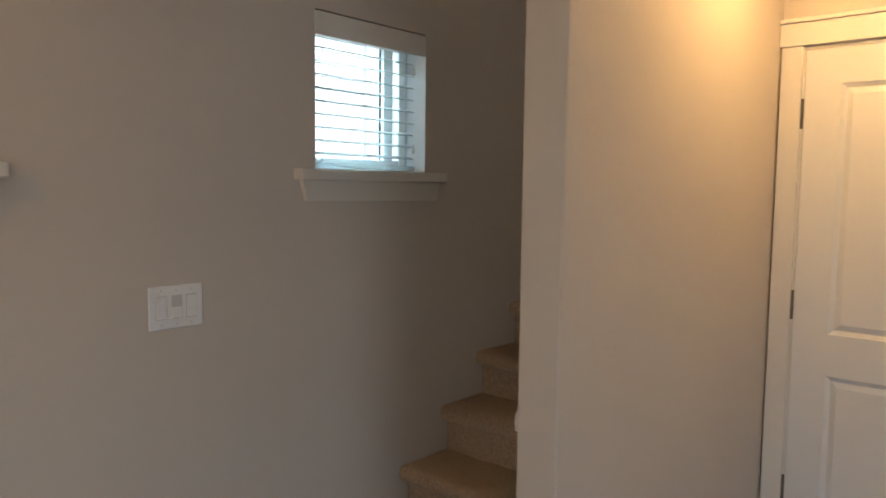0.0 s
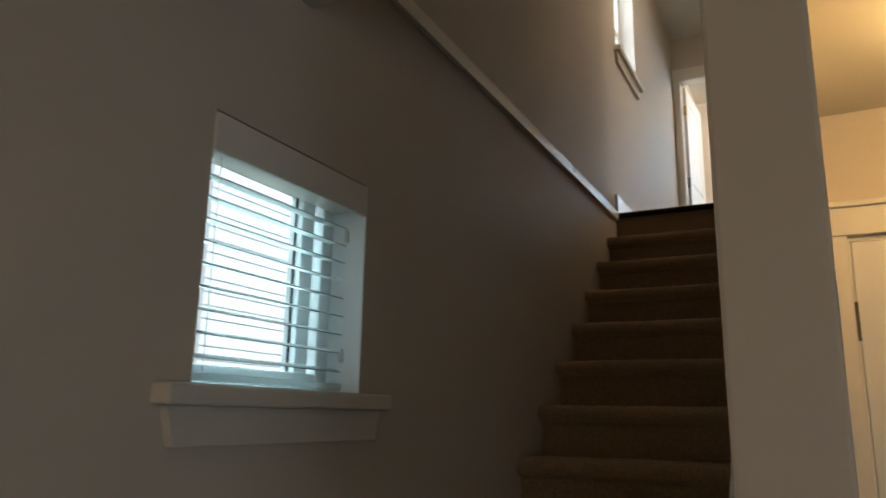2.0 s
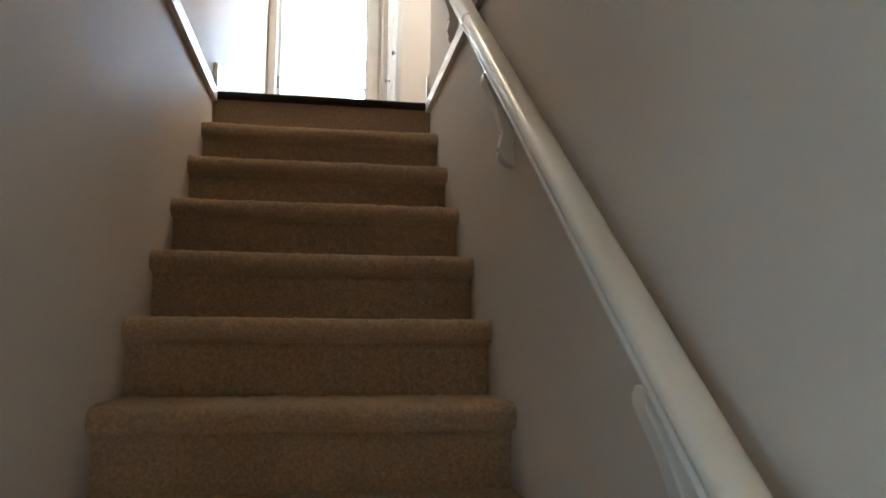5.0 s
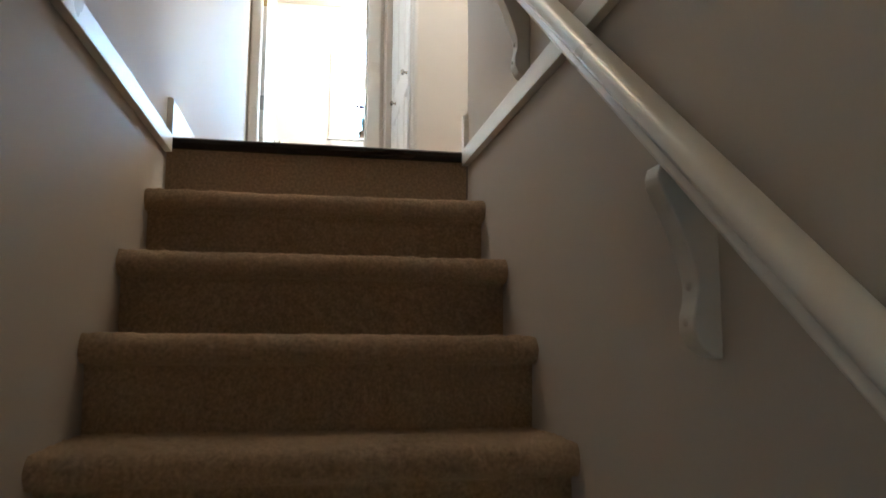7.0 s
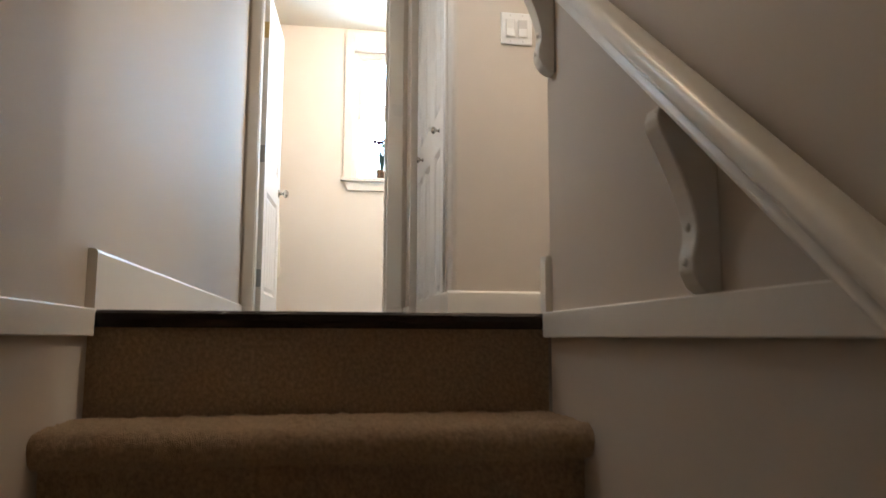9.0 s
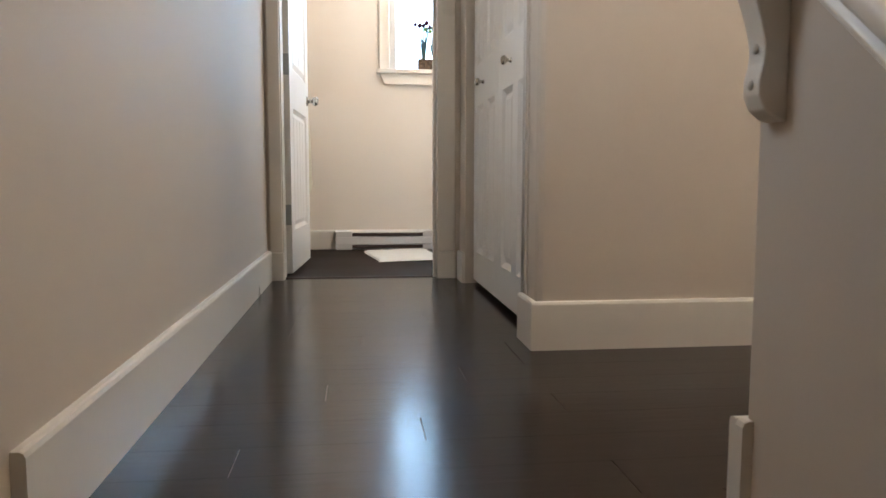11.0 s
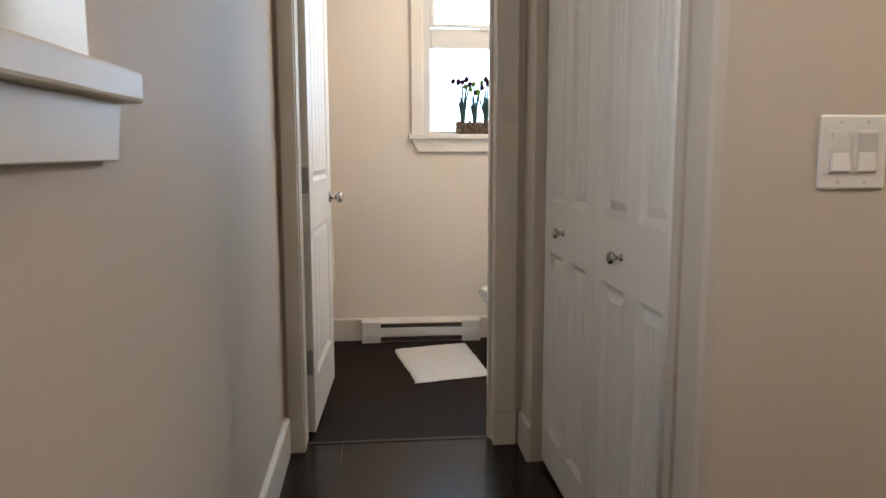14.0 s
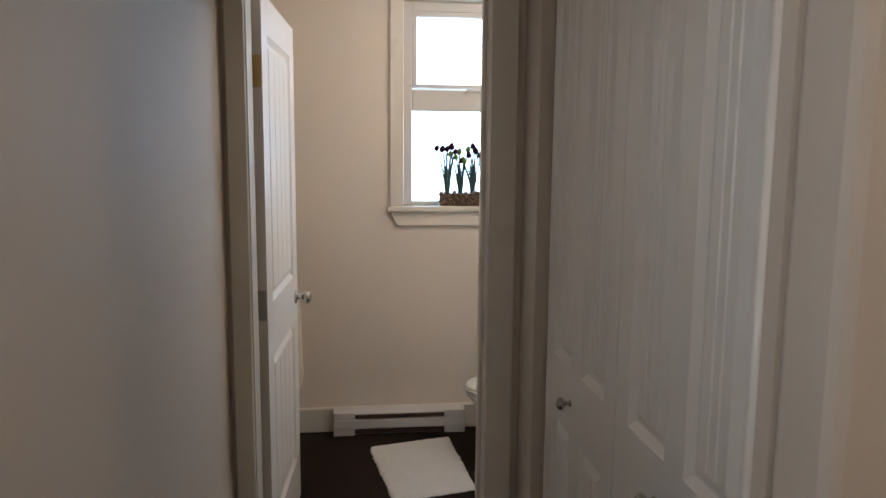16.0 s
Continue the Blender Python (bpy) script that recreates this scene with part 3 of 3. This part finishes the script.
structure("door_casing_2", c, TRIM, "cream painted casing round the bathroom door", "trim")
c = bmesh.new()
add_box(c, 0.062, 0.070, DOOR_Y + 0.001, DOOR_Y + 0.114, TOP, 4.592)
add_box(c, 0.758, 0.766, DOOR_Y + 0.001, DOOR_Y + 0.114, TOP, 4.592)
add_box(c, 0.070, 0.758, DOOR_Y + 0.001, DOOR_Y + 0.114, 4.590, 4.600)
add_box(c, 0.746, 0.758, DOOR_Y + 0.045, DOOR_Y + 0.075, TOP, 4.59, bevel=0.002)
structure("door_jamb_2", c, TRIM, "painted jamb of the bathroom door", "trim")

# closet bifold doors
CLOSET_X = 0.898
for i, (a, b) in enumerate(((1.195, 1.747), (1.750, 2.286))):
    leaf = thing("closet_door", "closed white closet door leaf with beaded panels", "door", group="closet doors", at=(CLOSET_X, b, TOP + 0.022))
    leaf.rotation_euler = (0, 0, radians(-90))
    w = b - a
    ps = []
    for c0, c1 in ((0.070, w / 2 - 0.038), (w / 2 + 0.038, w - 0.070)):
        ps += [(c0, c1, 0.125, 0.735), (c0, c1, 0.900, 1.87)]
    part("slab", panelled(w, 1.985, 0.032, ps, grooves=2), DOOR, leaf)
    ky = 1.535 if i == 0 else 2.053
    part("knob", lathe(SMALL_KNOB, (b - ky, 0, 0.813), (0, -1, 0)), NICKEL, leaf, "small round nickel knob", smooth=True)


# Pale bead added for the highlight where the rounded wall corner catches light.
bead = prism([(SIDE_X + 0.001 + 0.008 * math.cos(i * math.pi / 8), 1.186 + 0.008 * math.sin(i * math.pi / 8)) for i in range(16)], "z", TOP + 0.131, TOP + 2.03)
structure("closet_edge_highlight", bead, DOOR, "pale bead added as a highlight on the closet edge", "trim", smooth=True)

# ---- handrail ----
SLOPE = 0.822
rail = thing("handrail", "white painted wooden handrail on scrolled wall brackets", "handrail")


def rail_z(y):
    return 2.376 + SLOPE * (y + 1.267)


def rail_section():
    w, h = 0.0265, 0.055
    pts = [(-0.020, 0.0), (-0.0245, 0.003), (-0.0245, 0.011), (-0.018, 0.015), (-0.019, 0.018), (-w, 0.024)]
    for i in range(11):
        a = math.pi - math.pi * i / 10
        pts.append((w * math.copysign(abs(math.cos(a)) ** 0.7, math.cos(a)), 0.031 + (h - 0.031) * abs(math.sin(a)) ** 0.8))
    pts += [(w, 0.024), (0.019, 0.018), (0.018, 0.015), (0.0245, 0.011), (0.0245, 0.003), (0.020, 0.0)]
    return pts


RAIL_X = 0.846
bm = bmesh.new()
sec = rail_section()
rows = []
for y, s in ((-3.160, 0.35), (-3.156, 0.75), (-3.148, 0.95), (-3.135, 1.0), (0.105, 1.0), (0.118, 0.95), (0.126, 0.75), (0.130, 0.35)):
    cz = 0.028
    rows.append([bm.verts.new((RAIL_X + px * s, y, rail_z(y) + cz + (pz - cz) * s)) for px, pz in sec])
for a, b in zip(rows, rows[1:]):
    for i in range(len(sec)):
        j = (i + 1) % len(sec)
        bm.faces.new((a[i], a[j], b[j], b[i]))
bm.faces.new(rows[0])
bm.faces.new(rows[-1][::-1])
bmesh.ops.recalc_face_normals(bm, faces=bm.faces[:])
part("rail", bm, TRIM, rail, smooth=True)


def bracket_outline():
    """Across the wall (x) and up (z), with 0 at the rail's underside."""
    pts = [(WIDE, -0.262), (WIDE - 0.014, -0.258), (WIDE - 0.028, -0.246), (WIDE - 0.036, -0.226), (WIDE - 0.036, -0.206), (WIDE - 0.031, -0.185), (WIDE - 0.030, -0.165)]
    for i in range(1, 9):
        t = i / 8
        pts.append((WIDE - 0.030 - 0.044 * t ** 1.35, -0.165 + 0.135 * t))
    pts += [(RAIL_X - 0.021, -0.018), (RAIL_X - 0.017, -0.002), (RAIL_X + 0.018, -0.002), (RAIL_X + 0.024, -0.02), (WIDE - 0.02, -0.05), (WIDE, -0.075)]
    return [(px, pz * 0.885) for px, pz in pts]


for y in (-2.16, -1.335, -0.60, 0.006):
    zz = rail_z(y - 0.018)
    br = part("bracket", prism([(px, zz + pz) for px, pz in bracket_outline()], "y", y - 0.019, y + 0.019, bevel=0.003), TRIM, rail, "white scrolled wooden bracket")
    for dz in (-0.188, -0.146):
        sx = WIDE - 0.036 if dz < -0.16 else WIDE - 0.031
        part("screw", lathe([(0.006, 0.0), (0.0055, 0.002), (0.002, 0.0035)], (sx, y, zz + dz), (-1, 0, 0), 12), SILL, br)


# ---- switches ----
def switch_plate(name, label, kinds, w, h, at, turn):
    sw = thing(name, label, "light switch", at=at)
    sw.rotation_euler = (0, 0, radians(turn))
    part("plate", box(-w / 2, w / 2, -0.006, 0.0, -h / 2, h / 2, bevel=0.004), PLASTIC, sw)
    n = len(kinds)
    for i, kind in enumerate(kinds):
        cx = (i - (n - 1) / 2) * 0.046
        part("surround", box(cx - 0.0175, cx + 0.0175, -0.0075, -0.0055, -0.034, 0.034, bevel=0.0006), PLASTIC_DIM, sw)
        if kind == "rocker":
            part("rocker", prism([(-0.0130, -0.030), (-0.0126, -0.031), (-0.007, -0.031), (-0.007, 0.031), (-0.0108, 0.031), (-0.0086, -0.002)], "x", cx - 0.0145, cx + 0.0145), PLASTIC, sw)
        else:
            part("dimmer", box(cx - 0.0145, cx + 0.0145, -0.0085, -0.007, 0.0005, 0.031, bevel=0.0006), PLASTIC_GREY, sw, "pale grey upper half of the dimmer")
            part("paddle", prism([(-0.0110, -0.030), (-0.0105, -0.031), (-0.007, -0.031), (-0.007, 0.0), (-0.0090, 0.0)], "x", cx - 0.0145, cx + 0.0145), PLASTIC, sw)
        for dz in (-0.0485, 0.0485):
            part("screw", lathe([(0.003, 0), (0.0028, 0.001), (0.001, 0.0014)], (cx, -0.0058, dz), (0, -1, 0), 10), PLASTIC_DIM, sw)
    return sw


switch_plate("switch_plate", "white double switch plate on the landing wall", ("rocker", "dimmer"), 0.116, 0.120, (1.099, SIDE_Y, 3.738), 0)
switch_plate("switch_plate", "white triple switch plate on the stair wall", ("rocker", "dimmer", "rocker"), 0.166, 0.124, (0.0, -3.671, 1.129), 90)

# ---- bathroom ----
heater = thing("baseboard_heater", "white enamelled electric baseboard heater under the window", "heater", at=(0, 0, TOP - 0.022))
heater.scale = (1, 1, 1.19)
hy, hx0, hx1 = FAR_Y - 0.030, 0.252, 0.940
part("body", prism([(hy + 0.014, 0.012), (hy - 0.052, 0.012), (hy - 0.060, 0.020), (hy - 0.060, 0.030), (hy - 0.046, 0.034), (hy - 0.046, 0.086), (hy - 0.060, 0.092), (hy - 0.058, 0.108), (hy + 0.014, 0.118)], "x", hx0, hx1), HEATER, heater)
part("front_cover", box(hx0, hx1, hy - 0.064, hy - 0.055, 0.040, 0.082, bevel=0.004), HEATER, heater)
for a, b in ((hx0, hx0 + 0.11), (hx1 - 0.11, hx1)):
    part("end_cap", box(a, b, hy - 0.0625, hy - 0.01, 0.010, 0.1135, bevel=0.003), HEATER, heater)
part("grille", box(hx0 + 0.11, hx1 - 0.11, hy - 0.0612, hy - 0.05, 0.086, 0.104), SLOT, heater, "dark heating outlet")
part("grille", box(hx0 + 0.11, hx1 - 0.11, hy - 0.0612, hy - 0.05, 0.018, 0.036), SLOT, heater, "dark air inlet")

bm = bmesh.new()
c0, c1, c2, c3 = Vector((0.433, 3.832, 0)), Vector((0.842, 3.932, 0)), Vector((0.890, 3.330, 0)), Vector((0.518, 3.242, 0))
n = 90
grid = []
for i in range(n + 1):
    row = []
    for j in range(n + 1):
        u, v = i / n, j / n
        p = (c0 * (1 - u) + c1 * u) * (1 - v) + (c3 * (1 - u) + c2 * u) * v
        e = min(u, v, 1 - u, 1 - v)
        wob = (noise.noise(p * 14) * 0.008 + noise.noise(p * 70) * 0.010) * (1 if e == 0 else 0)
        z = 0.003 + 0.013 * min(1, (e / 0.05)) ** 0.5 + (noise.noise(p * 120) * 0.006 + noise.noise(p * 25) * 0.004) * min(1, e / 0.03)
        row.append(bm.verts.new((p.x + wob + noise.noise(p * 90) * 0.003, p.y + wob * 0.7 + noise.noise(p * 90 + Vector((5, 0, 0))) * 0.003, BATH_Z + 0.002 + max(0.0, z))))
    grid.append(row)
for i in range(n):
    for j in range(n):
        bm.faces.new((grid[i][j], grid[i][j + 1], grid[i + 1][j + 1], grid[i + 1][j]))
bmesh.ops.recalc_face_normals(bm, faces=bm.faces[:])
tagged(new("bath_mat", as_mesh("bath_mat", bm, SHAG, True)), "white shaggy bath mat on the dark floor", "mat")


def oval(cx, cy, rx, ry, z, n=40, egg=0.25):
    out = []
    for i in range(n):
        a = 2 * math.pi * i / n
        k = 1 - egg * 0.5 * (1 - math.cos(a)) * 0.3
        out.append((cx + rx * math.cos(a), cy + ry * math.sin(a) * k, z))
    return out


def loft(rings):
    bm = bmesh.new()
    vs = [[bm.verts.new(p) for p in r] for r in rings]
    n = len(vs[0])
    for a, b in zip(vs, vs[1:]):
        for i in range(n):
            bm.faces.new((a[i], a[(i + 1) % n], b[(i + 1) % n], b[i]))
    bm.faces.new(vs[0][::-1])
    bm.faces.new(vs[-1])
    bmesh.ops.recalc_face_normals(bm, faces=bm.faces[:])
    return bm


toilet = thing("toilet", "white porcelain toilet with a closed lid", "toilet", at=(0.03, 0, BATH_Z))
toilet.scale = (1, 1, 0.925)
ty = 3.665
part("bowl", loft([oval(1.17, ty, 0.16, 0.11, 0.0), oval(1.17, ty, 0.155, 0.105, 0.03), oval(1.19, ty, 0.13, 0.095, 0.14), oval(1.14, ty, 0.20, 0.14, 0.26), oval(1.10, ty, 0.235, 0.175, 0.345), oval(1.095, ty, 0.24, 0.18, 0.375)]), PORCELAIN, toilet, smooth=True)
part("seat", loft([oval(1.095, ty, 0.243, 0.183, 0.376), oval(1.095, ty, 0.247, 0.186, 0.382), oval(1.095, ty, 0.245, 0.184, 0.393)]), PORCELAIN, toilet, smooth=True)
part("lid", loft([oval(1.095, ty, 0.243, 0.182, 0.394), oval(1.095, ty, 0.243, 0.182, 0.402), oval(1.095, ty, 0.225, 0.165, 0.410)]), PORCELAIN, toilet, smooth=True)
part("tank", box(1.36, 1.60, ty - 0.2, ty + 0.2, 0.36, 0.72, bevel=0.02), PORCELAIN, toilet)
part("tank_lid", box(1.35, 1.61, ty - 0.21, ty + 0.21, 0.721, 0.755, bevel=0.01), PORCELAIN, toilet)

towel = thing("hand_towel", "pale cream towel hanging on the wall behind the door", "towel", at=(0, 3.66, TOP))
bm = bmesh.new()
rows = []
for i in range(25):
    v = i / 24
    z = 0.95 - 0.58 * v
    half = 0.09 + 0.05 * v
    ring = []
    for j in range(32):
        a = 2 * math.pi * j / 32
        thick = 0.034 + 0.018 * v + 0.008 * math.sin(3 * a + 5 * v)
        if v > 0.9:
            thick *= 1 - 0.5 * (v - 0.9) / 0.1
        ring.append((0.060 + thick * math.cos(a) + 0.028 * v, half * math.sin(a), z))
    rows.append(ring)
part("cloth", loft(rows), TOWEL, towel, smooth=True)
part("hook", lathe([(0.014, 0), (0.014, 0.006), (0.006, 0.010), (0.006, 0.055)], (0, 0, 0.955), (1, 0, 0), 14), NICKEL, towel)

planter = thing("flower_box", "pebble-covered box of purple and green tulips on the sill", "plant", at=(0, 0, 3.841))
rnd = random.Random(4)
bx0, bx1, by0, by1 = 0.812, 1.092, FAR_Y - 0.022, FAR_Y + 0.050
part("box", box(bx0 + 0.004, bx1 - 0.004, by0 + 0.004, by1 - 0.004, 0.002, 0.066), SOIL, planter)
bm = bmesh.new()
for i in range(240):
    px, pz = rnd.uniform(bx0, bx1), rnd.uniform(0.006, 0.074)
    py = rnd.choice((by0, by0, by1)) if pz < 0.066 else rnd.uniform(by0, by1)
    if rnd.random() < 0.12:
        px, py, pz = rnd.choice((bx0, bx1)), rnd.uniform(by0, by1), rnd.uniform(0.006, 0.07)
    b = bmesh.new()
    bmesh.ops.create_icosphere(b, subdivisions=1, radius=rnd.uniform(0.006, 0.010))
    bmesh.ops.transform(b, matrix=Matrix.LocRotScale((px, py, pz), Euler((rnd.random() * 3, rnd.random() * 3, rnd.random() * 3)), (1, 1, rnd.uniform(0.6, 0.9))), verts=b.verts[:])
    merge(bm, b)
part("pebbles", bm, PEBBLE, planter, "brown and grey glued pebbles")


def stem(bm, p0, p1, r0, r1, bend):
    pts = [Vector(p0).lerp(Vector(p1), t) + Vector(bend) * (t * (1 - t)) for t in (0, 0.25, 0.5, 0.75, 1)]
    rows = []
    for i, p in enumerate(pts):
        r = r0 + (r1 - r0) * i / 4
        rows.append([bm.verts.new(p + Vector((r * math.cos(a), r * math.sin(a), 0))) for a in (0, 1.257, 2.513, 3.77, 5.027)])
    for a, b in zip(rows, rows[1:]):
        for i in range(5):
            bm.faces.new((a[i], a[(i + 1) % 5], b[(i + 1) % 5], b[i]))


for ci, cx in enumerate((0.846, 0.916, 0.980, 1.050)):
    cy = FAR_Y + 0.014
    leaves = bmesh.new()
    for i in range(30):
        ang, lean = rnd.uniform(0, 6.28), rnd.uniform(0.004, 0.022)
        top = (cx + math.cos(ang) * lean, cy + math.sin(ang) * lean * 0.7, rnd.uniform(0.12, 0.21))
        stem(leaves, (cx + math.cos(ang) * 0.008, cy + math.sin(ang) * 0.008, 0.062), top, 0.0052, 0.0016, (0, 0, 0))
    for i in range(16):
        ang, lean = rnd.uniform(0, 6.28), rnd.uniform(0.020, 0.052)
        top = (cx + math.cos(ang) * lean, cy + math.sin(ang) * lean * 0.5, rnd.uniform(0.19, 0.315))
        stem(leaves, (cx + math.cos(ang) * 0.006, cy, 0.062), top, 0.0034, 0.0014, (math.cos(ang) * -0.02, 0, 0))
    for i in range(5):
        lean = -0.050 + 0.022 * i + rnd.uniform(-0.006, 0.006)
        top = (cx + lean, cy + rnd.uniform(-0.02, 0.02), rnd.uniform(0.235, 0.315))
        stem(leaves, (cx + lean * 0.12, cy, 0.062), top, 0.0042, 0.0034, (-lean * 0.5, 0, 0))
        b = bmesh.new()
        bmesh.ops.create_uvsphere(b, u_segments=10, v_segments=8, radius=rnd.uniform(0.0135, 0.0165))
        for v in b.verts:
            v.co.z *= 1.3
            v.co.x *= 1 - 18 * max(0, v.co.z)
            v.co.y *= 1 - 18 * max(0, v.co.z)
        bmesh.ops.transform(b, matrix=Matrix.LocRotScale(top, Euler((rnd.uniform(-.4, .4), rnd.uniform(-.4, .4), 0)), None), verts=b.verts[:])
        part("bud", b, BUD_GREEN if ci == 1 else BUD_DARK, planter, "lime green bud" if ci == 1 else "dark purple bud", smooth=True)
    part("leaves", leaves, LEAF, planter)

# ---- outside ----
structure("ground", box(-200, 200, -200, 200, -0.5, -0.35), GROUND, "ground outside round the house", "ground")
house = thing("neighbour_house", "pale sided house across the side yard", "house", at=(0, 0, -0.35))
hw = bmesh.new()
for i in range(40):
    z = i * 0.15
    v = [(-5.0, z), (-4.990, z), (-5.0, z + 0.15)]
    merge(hw, prism([(p, q) for p, q in v], "y", -10.0, 6.0))
add_box(hw, -8.0, -5.001, -10, 6, 0, 6.0)
part("wall", hw, SIDING, house)
part("roof", prism([(-4.4, 6.0), (-6.5, 7.6), (-8.6, 6.0)], "y", -10.4, 6.4), ROOFING, house)
pipe = bmesh.new()
add_box(pipe, -4.985, -4.91, 1.60, 1.67, 0.0, 5.9, bevel=0.008)
part("downpipe", pipe, PANE_FAR, house, "grey-blue rain downpipe on the siding")
for yy in (-0.2, -3.3):
    w = part("window", box(-4.985, -4.94, yy - 0.45, yy + 0.45, 2.2, 3.2, bevel=0.01), VINYL_FRAME, house)
    part("pane", box(-4.945, -4.93, yy - 0.38, yy + 0.38, 2.27, 3.13), PANE_FAR, w)

# ---- floors, laid last ----
slab = bmesh.new()
add_box(slab, 0, 3.3, 0.09, DOOR_Y + 0.06, TOP - 0.24, TOP - 0.0022)
floor = structure("floor", slab, JOINT_GLINT, "dark hardwood plank floor of the landing", "floor")
structure("bath_floor", box(0, BATH_R, DOOR_Y + 0.070, FAR_Y, TOP - 0.24, BATH_Z), VINYL, "dark smooth bathroom floor", "floor")
structure("threshold", prism([(DOOR_Y + 0.055, TOP - 0.02), (DOOR_Y + 0.055, TOP + 0.003), (DOOR_Y + 0.062, TOP + 0.006), (DOOR_Y + 0.070, TOP + 0.003), (DOOR_Y + 0.070, TOP - 0.02)], "x", 0.070, 0.758), SLOT, "thin dark strip between the floors", "threshold")
PITCH, START = 0.123, 0.022
JOINTS = {14: 0.488, 9: 0.406, 15: 0.711, 12: 0.613, 6: 0.638, 5: 0.330, 3: 0.513}
rnd = random.Random(9)
for row in range(1, 21):
    ya, yb = max(START + PITCH * row, 0.1185), min(START + PITCH * (row + 1), DOOR_Y + 0.054)
    if yb - ya < 0.01:
        continue
    first = JOINTS.get(row, rnd.choice((0.20, 0.28, 0.76, 0.80)))
    xs = [0.0, first]
    while xs[-1] < 3.3:
        xs.append(min(3.3, xs[-1] + rnd.uniform(0.7, 1.3)))
    if yb > SIDE_Y + 0.1:
        xs = [x for x in xs if x < 1.5] + [1.5]
    for a, b in zip(xs, xs[1:]):
        part("plank", box(a + 0.0009, b - 0.0009, ya + 0.00005, yb - 0.00005, TOP - 0.002, TOP, bevel=0.0003), WOOD, floor)
